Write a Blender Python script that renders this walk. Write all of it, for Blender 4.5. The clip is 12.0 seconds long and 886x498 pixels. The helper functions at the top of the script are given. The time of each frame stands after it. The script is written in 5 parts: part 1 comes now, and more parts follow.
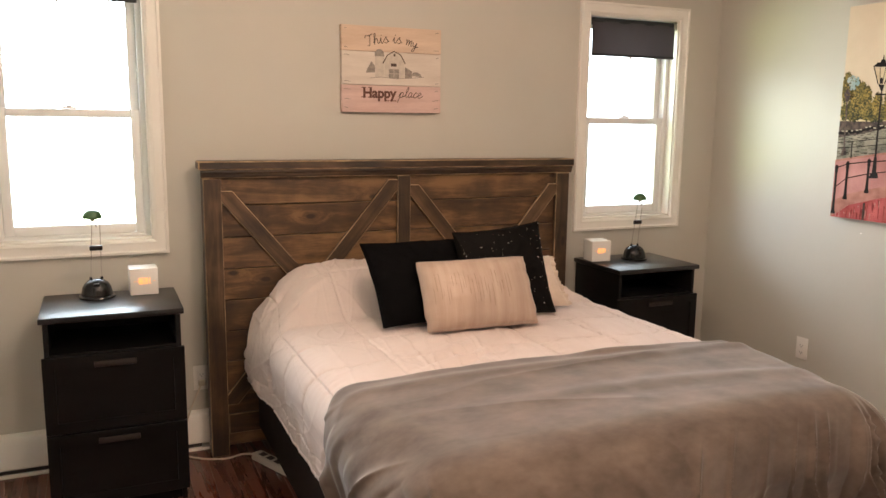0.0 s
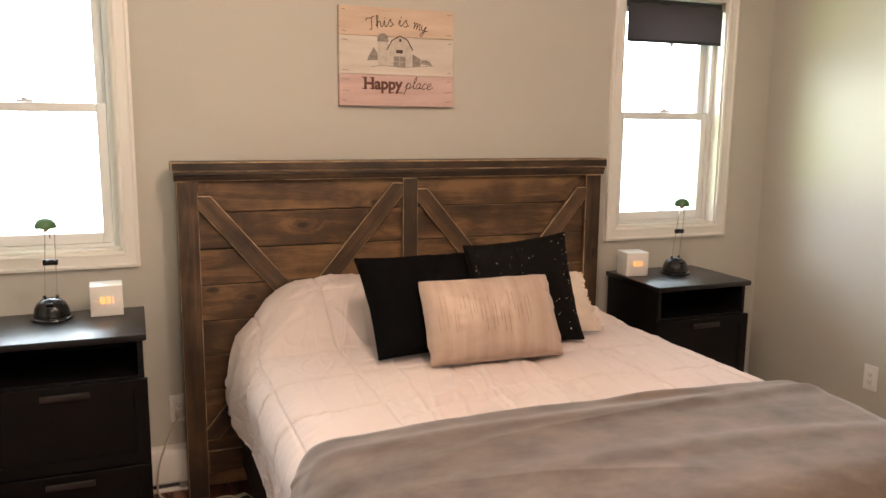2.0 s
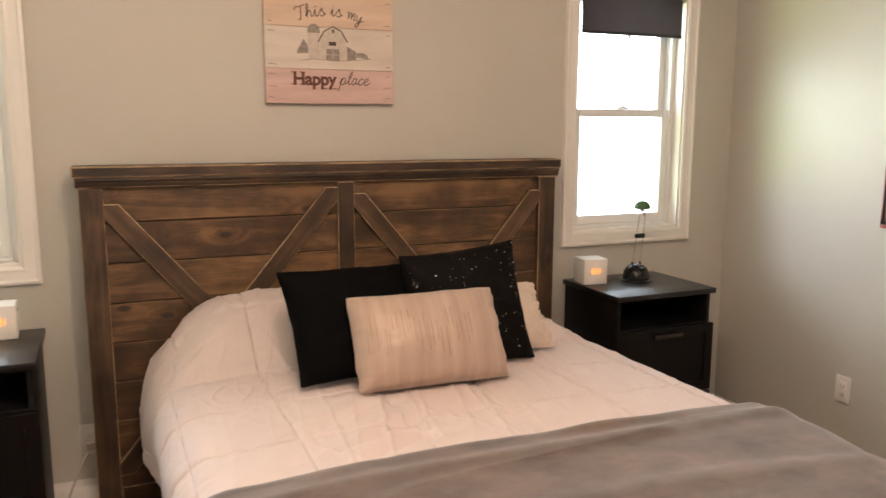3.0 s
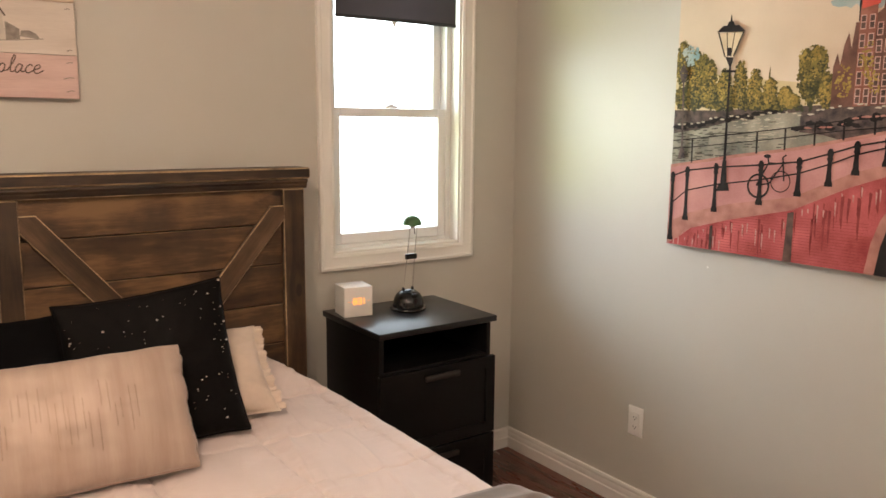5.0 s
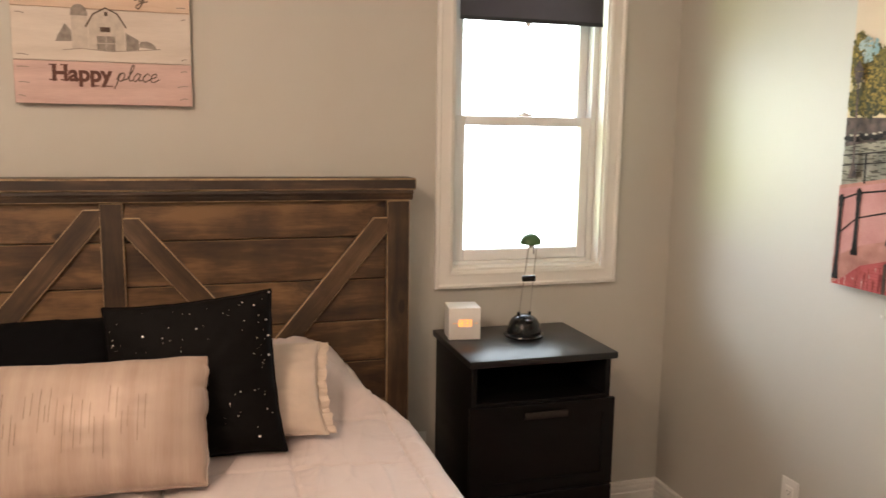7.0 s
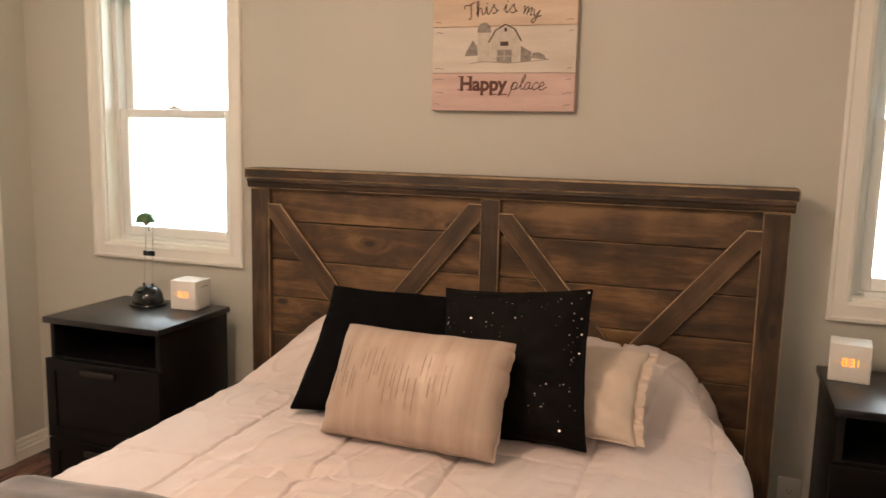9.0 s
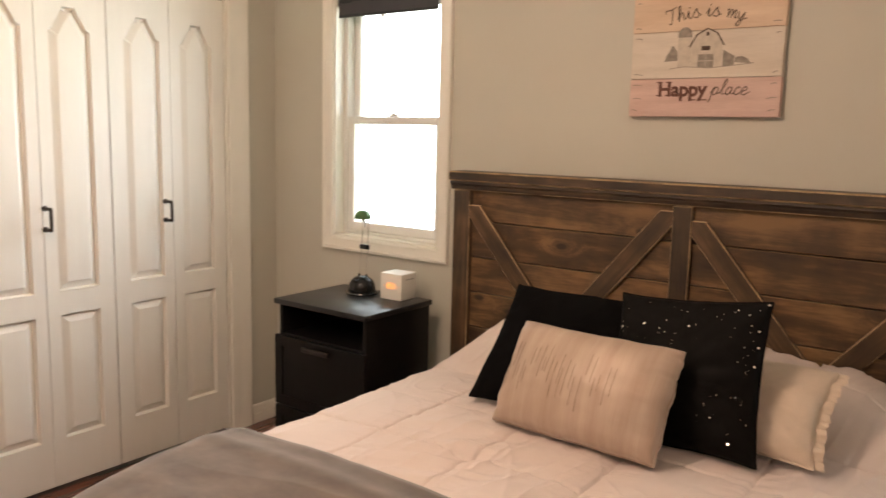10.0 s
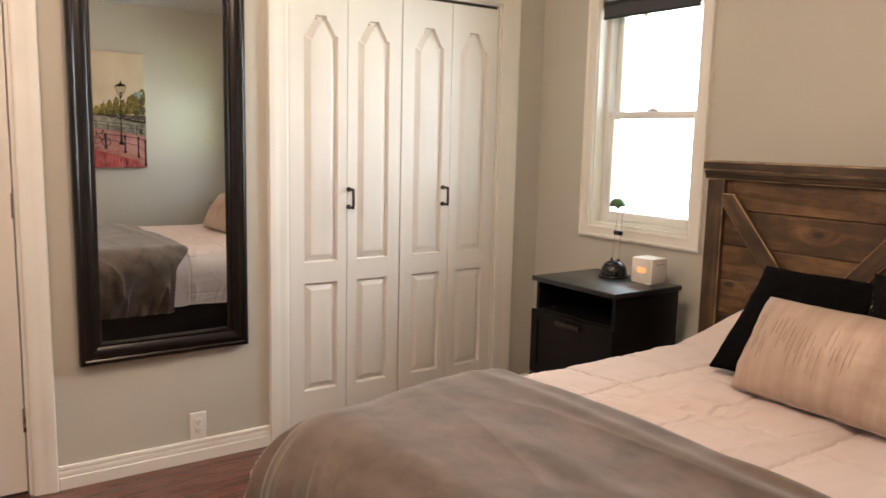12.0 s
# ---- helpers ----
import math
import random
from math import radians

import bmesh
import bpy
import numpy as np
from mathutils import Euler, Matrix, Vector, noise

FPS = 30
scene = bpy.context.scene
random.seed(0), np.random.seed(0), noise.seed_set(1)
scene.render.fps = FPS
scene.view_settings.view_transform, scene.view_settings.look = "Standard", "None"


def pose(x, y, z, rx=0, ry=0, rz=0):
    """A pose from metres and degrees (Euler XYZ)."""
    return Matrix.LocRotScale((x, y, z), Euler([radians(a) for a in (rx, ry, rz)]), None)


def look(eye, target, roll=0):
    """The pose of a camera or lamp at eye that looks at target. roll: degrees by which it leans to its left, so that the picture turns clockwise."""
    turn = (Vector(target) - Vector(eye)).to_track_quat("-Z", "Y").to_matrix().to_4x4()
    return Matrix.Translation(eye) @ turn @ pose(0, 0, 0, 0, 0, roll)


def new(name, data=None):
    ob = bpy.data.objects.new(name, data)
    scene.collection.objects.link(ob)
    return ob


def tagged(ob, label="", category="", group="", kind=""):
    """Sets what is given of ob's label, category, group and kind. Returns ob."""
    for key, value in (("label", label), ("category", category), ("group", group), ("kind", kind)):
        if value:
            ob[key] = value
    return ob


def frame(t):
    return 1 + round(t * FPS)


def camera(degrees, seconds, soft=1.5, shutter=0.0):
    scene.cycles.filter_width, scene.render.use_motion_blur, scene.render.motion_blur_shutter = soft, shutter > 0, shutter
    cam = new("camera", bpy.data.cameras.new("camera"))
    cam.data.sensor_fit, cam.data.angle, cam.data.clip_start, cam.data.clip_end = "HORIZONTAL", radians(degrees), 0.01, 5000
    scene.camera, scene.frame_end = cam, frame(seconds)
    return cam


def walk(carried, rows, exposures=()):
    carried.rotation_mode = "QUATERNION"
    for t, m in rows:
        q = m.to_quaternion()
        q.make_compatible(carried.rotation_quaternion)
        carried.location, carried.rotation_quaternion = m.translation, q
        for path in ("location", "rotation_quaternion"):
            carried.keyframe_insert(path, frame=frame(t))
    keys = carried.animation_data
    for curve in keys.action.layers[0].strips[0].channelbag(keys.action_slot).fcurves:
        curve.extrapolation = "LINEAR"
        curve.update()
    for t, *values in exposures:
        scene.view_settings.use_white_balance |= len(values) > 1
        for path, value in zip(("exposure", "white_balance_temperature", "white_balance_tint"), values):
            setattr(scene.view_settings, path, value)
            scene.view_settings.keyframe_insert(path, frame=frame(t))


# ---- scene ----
cam = camera(59.1, 12.0, shutter=0.25)
PATH = [
    (0, (0.181, 0.084, 1.474), (0.977, 1.891, 1.155), 0.7),
    (0.5, (0.211, 0.183, 1.463), (1.007, 1.989, 1.143), 0.7),
    (1, (0.247, 0.269, 1.447), (1.033, 2.08, 1.128), 0.7),
    (1.5, (0.326, 0.372, 1.442), (1.085, 2.195, 1.125), 0.6),
    (2, (0.438, 0.487, 1.458), (1.163, 2.323, 1.136), 0.6),
    (2.5, (0.542, 0.579, 1.454), (1.253, 2.421, 1.133), 0.4),
    (3, (0.653, 0.685, 1.445), (1.44, 2.496, 1.128), 0.2),
    (3.5, (0.79, 0.812, 1.434), (1.715, 2.557, 1.122), 0.2),
    (5.5, (1.375, 1.04, 1.468), (2.528, 2.643, 1.152), 0.5),
    (6, (1.526, 1.026, 1.483), (2.57, 2.702, 1.171), 0.7),
    (6.5, (1.637, 1.022, 1.457), (2.481, 2.81, 1.156), 0.8),
    (8.5, (2.064, 1.046, 1.436), (1.664, 2.984, 1.151), 1.1),
    (9, (2.155, 1.034, 1.431), (1.509, 2.905, 1.145), 1.3),
    (9.5, (2.235, 1.014, 1.437), (1.371, 2.795, 1.153), 1.5),
    (10, (2.324, 1.011, 1.439), (1.157, 2.61, 1.15), 1.4),
    (10.5, (2.41, 1.021, 1.447), (1.008, 2.417, 1.155), 1.4),
    (11, (2.447, 0.937, 1.429), (0.961, 2.244, 1.136), 1.5),
    (11.5, (2.498, 0.867, 1.406), (0.953, 2.104, 1.118), 1.4),
    (12, (2.541, 0.816, 1.368), (0.917, 1.949, 1.087), 1.3),
]
EXPOSURE = [(0, 0.22, 6220, 10), (2.0, 0.23, 6220, 10), (3.5, 0.16, 6220, 10), (5.5, 0.19, 6250, 10), (6.5, 0.19, 6250, 10), (8.5, 0.14, 6350, 10), (9.0, 0.08, 6520, 10), (10.0, 0.0, 6600, 10), (11.0, -0.18, 6500, 10), (12.0, -0.02, 6280, 10)]
walk(cam, [(t, look(eye, target, roll)) for t, eye, target, roll in PATH], EXPOSURE)

# ---- light ----
world = bpy.data.worlds.new("sky")
scene.world = world
world.use_nodes = True
sky = world.node_tree.nodes.new("ShaderNodeTexSky")
sky.sky_type = "NISHITA"
sky.sun_disc = False
sky.sun_elevation = radians(52)
sky.sun_rotation = radians(200)
world.node_tree.links.new(sky.outputs[0], world.node_tree.nodes["Background"].inputs[0])
world.node_tree.nodes["Background"].inputs[1].default_value = 0.1

sun = new("sun", bpy.data.lights.new("sun", "SUN"))
sun.data.energy, sun.data.angle, sun.data.color = 3.0, radians(0.5), (1.0, 0.95, 0.88)
sun.matrix_world = look((2, -6, 10), (1.4, 1.6, 0))


def window_light(x, power, color, spread):
    """Sky light in a window's opening."""
    ob = new("window_daylight", bpy.data.lights.new("window_daylight", "AREA"))
    ob.data.shape, ob.data.size, ob.data.size_y = "RECTANGLE", 0.60, 1.09
    ob.data.energy, ob.data.color, ob.data.spread = power, color, radians(spread)
    ob.matrix_world = look((x, 3.797, 1.505), (x, 0.0, 1.505))
    return ob


def garden_light(eye, target, size, power, color):
    """Daylight from the open garden between the windows: low from the sunlit grass, high from the sky."""
    ob = new("garden_daylight", bpy.data.lights.new("garden_daylight", "AREA"))
    ob.data.shape, ob.data.size, ob.data.size_y = "RECTANGLE", *size
    ob.data.energy, ob.data.color = power, color
    ob.matrix_world = look(eye, target)
    return ob


window_light(0.083, 15, (0.89, 0.97, 1.0), 112)
window_light(2.852, 12, (0.91, 0.98, 1.0), 108)
garden_light((0.75, 5.90, 2.45), (2.85, 3.70, 1.45), (1.6, 0.9), 46, (0.84, 0.94, 1.0))
garden_light((0.75, 5.90, 0.40), (2.85, 3.70, 1.45), (2.0, 1.1), 58, (0.84, 1.0, 0.40))
garden_light((0.20, 4.75, 0.15), (0.08, 3.75, 1.45), (1.6, 1.0), 28, (0.82, 1.0, 0.40))

BULBS = [(0.70, 0.30, 36), (1.10, 1.75, 43), (2.60, 0.90, 10)]
for px, py, watts in BULBS:
    ob = new("ceiling_bulb", bpy.data.lights.new("ceiling_bulb", "POINT"))
    ob.data.shadow_soft_size, ob.data.energy, ob.data.color = 0.10, watts, (1.0, 0.71, 0.52)
    ob.location = (px, py, 2.30)


# ---- materials ----
def mat(name, base, rough=0.6, metal=0.0, vary=0.08, scale=6.0, bump=0.0, fine=120.0, sheen=0.0, coat=0.0, stretch=(1, 1, 1), second=None, emit=None, power=0.0, rnd=0.0, rough_vary=0.1, spec=0.5):
    m = bpy.data.materials.new(name)
    m.use_nodes = True
    t = m.node_tree
    b = t.nodes["Principled BSDF"]
    N, L = t.nodes.new, t.links.new
    tc, mp = N("ShaderNodeTexCoord"), N("ShaderNodeMapping")
    mp.inputs["Scale"].default_value = stretch
    L(tc.outputs["Object"], mp.inputs[0])
    n1, n2 = N("ShaderNodeTexNoise"), N("ShaderNodeTexNoise")
    n1.inputs["Scale"].default_value, n1.inputs["Detail"].default_value = scale, 5
    n2.inputs["Scale"].default_value, n2.inputs["Detail"].default_value = fine, 3
    L(mp.outputs[0], n1.inputs["Vector"]), L(mp.outputs[0], n2.inputs["Vector"])
    add = N("ShaderNodeMath")
    add.operation = "MULTIPLY_ADD"
    add.inputs[1].default_value = 0.3
    L(n2.outputs[0], add.inputs[0]), L(n1.outputs[0], add.inputs[2])
    src = add.outputs[0]
    if rnd:
        oi, a2 = N("ShaderNodeObjectInfo"), N("ShaderNodeMath")
        a2.operation = "MULTIPLY_ADD"
        a2.inputs[1].default_value = rnd
        L(oi.outputs["Random"], a2.inputs[0]), L(src, a2.inputs[2])
        src = a2.outputs[0]
    ramp = N("ShaderNodeValToRGB")
    lo = tuple(c * (1 - vary) for c in base) + (1,)
    hi = (tuple(second) if second else tuple(min(1, c * (1 + vary)) for c in base)) + (1,)
    ramp.color_ramp.elements[0].position, ramp.color_ramp.elements[1].position = 0.40, 0.90 + rnd * 0.8
    ramp.color_ramp.elements[0].color, ramp.color_ramp.elements[1].color = lo, hi
    L(src, ramp.inputs[0]), L(ramp.outputs[0], b.inputs["Base Color"])
    mr = N("ShaderNodeMapRange")
    mr.inputs["To Min"].default_value, mr.inputs["To Max"].default_value = max(0.02, rough - rough_vary), min(1, rough + rough_vary)
    L(n1.outputs[0], mr.inputs[0]), L(mr.outputs[0], b.inputs["Roughness"])
    b.inputs["Metallic"].default_value = metal
    b.inputs["Specular IOR Level"].default_value = spec
    b.inputs["Sheen Weight"].default_value = sheen
    b.inputs["Coat Weight"].default_value = coat
    if bump:
        bp = N("ShaderNodeBump")
        bp.inputs["Strength"].default_value, bp.inputs["Distance"].default_value = bump, 0.002
        L(add.outputs[0], bp.inputs["Height"]), L(bp.outputs[0], b.inputs["Normal"])
    if emit:
        b.inputs["Emission Color"].default_value, b.inputs["Emission Strength"].default_value = (*emit, 1), power
    return m


WALL = mat("wall_paint", (0.525, 0.503, 0.442), 0.62, vary=0.03, scale=2.5, bump=0.12, fine=260)
CEIL = mat("ceiling_paint", (0.78, 0.77, 0.74), 0.9, vary=0.02, scale=3, bump=0.15, fine=150)
WHITE = mat("white_trim_paint", (0.80, 0.77, 0.71), 0.38, vary=0.03, scale=5, bump=0.04, fine=90)
DOORWHITE = mat("white_door_paint", (0.78, 0.75, 0.70), 0.42, vary=0.02, scale=4, bump=0.03, fine=60, stretch=(1, 6, 0.5), rough_vary=0.04)
VINYL = mat("white_vinyl", (0.80, 0.80, 0.78), 0.35, vary=0.02, scale=8)
FLOORWOOD = mat("dark_red_floorboard", (0.10, 0.032, 0.018), 0.28, vary=0.45, scale=3, bump=0.12, fine=60, stretch=(9, 0.8, 1), coat=0.25, rnd=0.25)
def stained(name, stretch, dark, mid, light, rnd=0.3, scale=2.2, knots=(2.0, 1.0, 4.0)):
    """Stained pine: broad patches, long grain that bends round knots, fine streaks, rubbed lighter in places."""
    m = bpy.data.materials.new(name)
    m.use_nodes = True
    t = m.node_tree
    b, N, L = t.nodes["Principled BSDF"], t.nodes.new, t.links.new
    tc, mp, oi, kp = N("ShaderNodeTexCoord"), N("ShaderNodeMapping"), N("ShaderNodeObjectInfo"), N("ShaderNodeMapping")
    mp.inputs["Scale"].default_value, kp.inputs["Scale"].default_value = stretch, knots
    shift = N("ShaderNodeVectorMath")
    shift.operation = "MULTIPLY_ADD"
    shift.inputs[1].default_value = (7.0, 7.0, 7.0)
    comb = N("ShaderNodeCombineXYZ")
    for k in range(3):
        L(oi.outputs["Random"], comb.inputs[k])
    L(comb.outputs[0], shift.inputs[0]), L(tc.outputs["Object"], shift.inputs[2])
    L(shift.outputs[0], mp.inputs[0]), L(shift.outputs[0], kp.inputs[0])
    cell = N("ShaderNodeTexVoronoi")
    cell.inputs["Scale"].default_value = 1.0
    cell.voronoi_dimensions = "2D"
    split, face = N("ShaderNodeSeparateXYZ"), N("ShaderNodeCombineXYZ")
    L(kp.outputs[0], split.inputs[0]), L(split.outputs[0], face.inputs[0]), L(split.outputs[2], face.inputs[1])
    L(face.outputs[0], cell.inputs["Vector"])

    def near(lo, hi):
        n = N("ShaderNodeMapRange")
        n.interpolation_type = "SMOOTHSTEP"
        n.inputs["From Min"].default_value, n.inputs["From Max"].default_value = lo, hi
        n.inputs["To Min"].default_value, n.inputs["To Max"].default_value = 1.0, 0.0
        L(cell.outputs["Distance"], n.inputs[0])
        return n.outputs[0]

    def madd(a, f, c):
        n = N("ShaderNodeMath")
        n.operation = "MULTIPLY_ADD"
        n.inputs[1].default_value = f
        L(a, n.inputs[0])
        if isinstance(c, float):
            n.inputs[2].default_value = c
        else:
            L(c, n.inputs[2])
        return n.outputs[0]

    bend, put = N("ShaderNodeCombineXYZ"), N("ShaderNodeVectorMath")
    L(madd(near(0.02, 0.24), 0.32, 0.0), bend.inputs[1])
    L(mp.outputs[0], put.inputs[0]), L(bend.outputs[0], put.inputs[1])
    big, grain, fine = N("ShaderNodeTexNoise"), N("ShaderNodeTexNoise"), N("ShaderNodeTexNoise")
    big.inputs["Scale"].default_value, big.inputs["Detail"].default_value = 6.0, 4
    grain.inputs["Scale"].default_value, grain.inputs["Detail"].default_value, grain.inputs["Distortion"].default_value = scale, 7, 1.2
    fine.inputs["Scale"].default_value, fine.inputs["Detail"].default_value = 22, 4
    L(shift.outputs[0], big.inputs["Vector"]), L(put.outputs[0], grain.inputs["Vector"]), L(put.outputs[0], fine.inputs["Vector"])
    v = madd(big.outputs[0], 0.85, -0.405)
    v = madd(grain.outputs[0], 0.90, v)
    v = madd(fine.outputs[0], 0.28, v)
    v = madd(oi.outputs["Random"], rnd * 0.6, v)
    v = madd(near(0.018, 0.056), -0.40, v)
    ramp = N("ShaderNodeValToRGB")
    e = ramp.color_ramp.elements
    e[0].position, e[0].color = 0.43, (*dark, 1)
    e[1].position, e[1].color = 0.96, (*light, 1)
    n = e.new(0.69)
    n.color = (*mid, 1)
    L(v, ramp.inputs[0]), L(ramp.outputs[0], b.inputs["Base Color"])
    mr = N("ShaderNodeMapRange")
    mr.inputs["To Min"].default_value, mr.inputs["To Max"].default_value = 0.36, 0.62
    L(grain.outputs[0], mr.inputs[0]), L(mr.outputs[0], b.inputs["Roughness"])
    bp = N("ShaderNodeBump")
    bp.inputs["Strength"].default_value, bp.inputs["Distance"].default_value = 0.6, 0.002
    L(v, bp.inputs["Height"]), L(bp.outputs[0], b.inputs["Normal"])
    return m


WOOD = stained("stained_pine", (0.9, 4, 6.5), (0.029, 0.0145, 0.0064), (0.068, 0.0350, 0.0146), (0.195, 0.108, 0.044), 0.30)
WOODV = stained("stained_pine_upright", (10, 4, 0.9), (0.021, 0.0115, 0.0056), (0.053, 0.0290, 0.0132), (0.125, 0.074, 0.037), 0.2, knots=(4.0, 1.0, 2.0))
WOODB = stained("stained_pine_brace", (0.9, 4, 10), (0.024, 0.0128, 0.0060), (0.062, 0.0335, 0.0148), (0.140, 0.081, 0.040), 0.2)
WOODCAP = stained("stained_pine_cap", (0.8, 10, 10), (0.0135, 0.0078, 0.0044), (0.037, 0.0208, 0.0107), (0.110, 0.064, 0.032), 0.1)
WORN = mat("worn_pine_edge", (0.14, 0.085, 0.043), 0.55, vary=0.5, second=(0.60, 0.42, 0.23), scale=11, bump=0.2)
RUBBED = mat("rubbed_plank_edge", (0.016, 0.008, 0.004), 0.6, vary=0.4, second=(0.34, 0.21, 0.10), scale=6, bump=0.2)
BLACKWOOD = mat("black_brown_laminate", spec=0.18, base=(0.0048, 0.0042, 0.0041), rough=0.40, vary=0.3, scale=4, bump=0.05, fine=90, stretch=(1, 1, 6), rough_vary=0.05)
BLACKTOP = mat("black_laminate_top", (0.008, 0.0075, 0.0078), 0.31, vary=0.1, scale=4, stretch=(1, 5, 1), rough_vary=0.015)
HANDLEBLACK = mat("dark_pull_metal", (0.026, 0.021, 0.019), 0.42, metal=0.4, vary=0.2, scale=20)
GLOSSBLACK = mat("gloss_black_plastic", (0.007, 0.007, 0.007), 0.20, vary=0.1, coat=0.15, rough_vary=0.03, spec=0.35)
GREEN = mat("dark_green_plastic", (0.055, 0.135, 0.045), 0.35, vary=0.1)
BRONZE = mat("dark_bronze", (0.07, 0.06, 0.052), 0.35, metal=0.9, vary=0.1)
STEEL = mat("brushed_steel", (0.42, 0.40, 0.36), 0.3, metal=1.0, vary=0.05)
CLOCKWHITE = mat("white_lacquer", (0.78, 0.75, 0.70), 0.4, vary=0.02)
LED = mat("orange_led", (0.9, 0.35, 0.05), 0.5, emit=(1.0, 0.30, 0.015), power=2.4)
LEDDIM = mat("orange_led_faint", (0.8, 0.45, 0.2), 0.5, emit=(1.0, 0.45, 0.12), power=0.5)
PLATE = mat("white_plate_plastic", (0.80, 0.77, 0.72), 0.35, vary=0.02)
SLOT = mat("dark_slot", (0.03, 0.027, 0.024), 0.6)
DUVETM = mat("pale_duvet_cotton", spec=0.15, base=(0.625, 0.54, 0.508), rough=0.85, vary=0.03, scale=5, bump=0.25, fine=45, sheen=0.15)
BLANKETM = mat("taupe_velvet_throw", spec=0.12, base=(0.086, 0.063, 0.049), rough=0.8, vary=0.32, second=(0.158, 0.120, 0.096), scale=7.0, bump=0.5, fine=34, sheen=0.38, stretch=(0.9, 1.4, 1.4))
BLACKFAB = mat("black_cotton", spec=0.06, base=(0.0030, 0.0028, 0.0031), rough=0.95, vary=0.2, scale=30, bump=0.3, fine=500)
SEQFAB = mat("black_sequin_cloth", spec=0.08, base=(0.0042, 0.0036, 0.0034), rough=0.7, vary=0.3, scale=60, bump=0.5, fine=300)
SEQ = mat("sequin", (0.75, 0.68, 0.60), 0.12, metal=1.0, vary=0.1, rough_vary=0.05)
# satin: upright paler streaks in the colour imitate its sheen
SATIN = mat("silver_rose_satin", (0.385, 0.275, 0.21), 0.50, metal=0.14, vary=0.07, second=(0.47, 0.37, 0.305), scale=3, bump=0.03, fine=60, sheen=0.2, stretch=(10, 1, 0.35), rough_vary=0.03)
SATINSLIT = mat("satin_slub", (0.17, 0.105, 0.07), 0.5, vary=0.2)
SHAM = mat("beige_satin", (0.56, 0.46, 0.37), 0.5, vary=0.1, scale=9, bump=0.15, fine=60, sheen=0.2)
BASEFAB = mat("dark_brown_upholstery", spec=0.15, base=(0.014, 0.0095, 0.008), rough=0.8, vary=0.25, scale=12, bump=0.3, fine=300)
MIRRORFRAME = mat("black_brown_frame", spec=0.4, base=(0.009, 0.0068, 0.0058), rough=0.24, vary=0.15, scale=5, stretch=(1, 1, 0.5), rough_vary=0.02)
BLINDFAB = mat("charcoal_blind_cloth", spec=0.15, base=(0.105, 0.095, 0.098), rough=0.9, vary=0.06, scale=6, bump=0.2, fine=400)
BLINDTUBE = mat("dark_blind_tube", (0.022, 0.024, 0.028), 0.6, vary=0.1)
CORD = mat("ivory_cord", (0.55, 0.48, 0.38), 0.5)
STRIP = mat("ivory_power_strip", (0.58, 0.54, 0.45), 0.45)
MIRROR = bpy.data.materials.new("mirror_glass")
MIRROR.use_nodes = True
mb = MIRROR.node_tree.nodes["Principled BSDF"]
mb.inputs["Base Color"].default_value, mb.inputs["Metallic"].default_value, mb.inputs["Roughness"].default_value = (0.72, 0.74, 0.73, 1), 1.0, 0.01
GLASS = bpy.data.materials.new("window_glass")
GLASS.use_nodes = True
gb = GLASS.node_tree.nodes["Principled BSDF"]
gb.inputs["Transmission Weight"].default_value, gb.inputs["Roughness"].default_value, gb.inputs["IOR"].default_value = 1.0, 0.0, 1.01


# ---- building helpers ----
def to_mesh(name, bm, material, smooth=35):
    me = bpy.data.meshes.new(name)
    bmesh.ops.recalc_face_normals(bm, faces=bm.faces)
    bm.to_mesh(me)
    bm.free()
    for m in material if isinstance(material, (list, tuple)) else [material]:
        me.materials.append(m)
    if smooth:
        me.shade_smooth()
        me.set_sharp_from_angle(angle=radians(smooth))
    return me


def thing(name, label, category, at=(0, 0, 0), rz=0, group="", kind=""):
    ob = new(name)
    ob.empty_display_size = 0.05
    ob.matrix_basis = pose(*at, 0, 0, rz)
    return tagged(ob, label, category, group, kind)


def part(name, bm, material, parent, label="", smooth=35):
    ob = new(name, to_mesh(name, bm, material, smooth))
    ob.parent = parent
    return tagged(ob, label)


def solid(name, bm, material, label="", category="", group="", kind="", smooth=35):
    return tagged(new(name, to_mesh(name, bm, material, smooth)), label, category, group, kind)


def box(x0, x1, y0, y1, z0, z1, bevel=0.0, bm=None, seg=2, edge=-1):
    bm = bm or bmesh.new()
    m = Matrix.LocRotScale(((x0 + x1) / 2, (y0 + y1) / 2, (z0 + z1) / 2), None, (x1 - x0, y1 - y0, z1 - z0))
    vs = bmesh.ops.create_cube(bm, size=1, matrix=m)["verts"]
    if bevel:
        bmesh.ops.bevel(bm, geom=list({e for v in vs for e in v.link_edges}), offset=bevel, segments=seg, affect="EDGES", profile=0.5, material=edge)
    return bm


def rod(p0, p1, r0, r1=None, seg=12, bm=None):
    bm = bm or bmesh.new()
    p0, p1 = Vector(p0), Vector(p1)
    d = p1 - p0
    m = Matrix.Translation((p0 + p1) / 2) @ d.to_track_quat("Z", "Y").to_matrix().to_4x4()
    bmesh.ops.create_cone(bm, cap_ends=True, segments=seg, radius1=r0, radius2=r0 if r1 is None else r1, depth=d.length, matrix=m)
    return bm


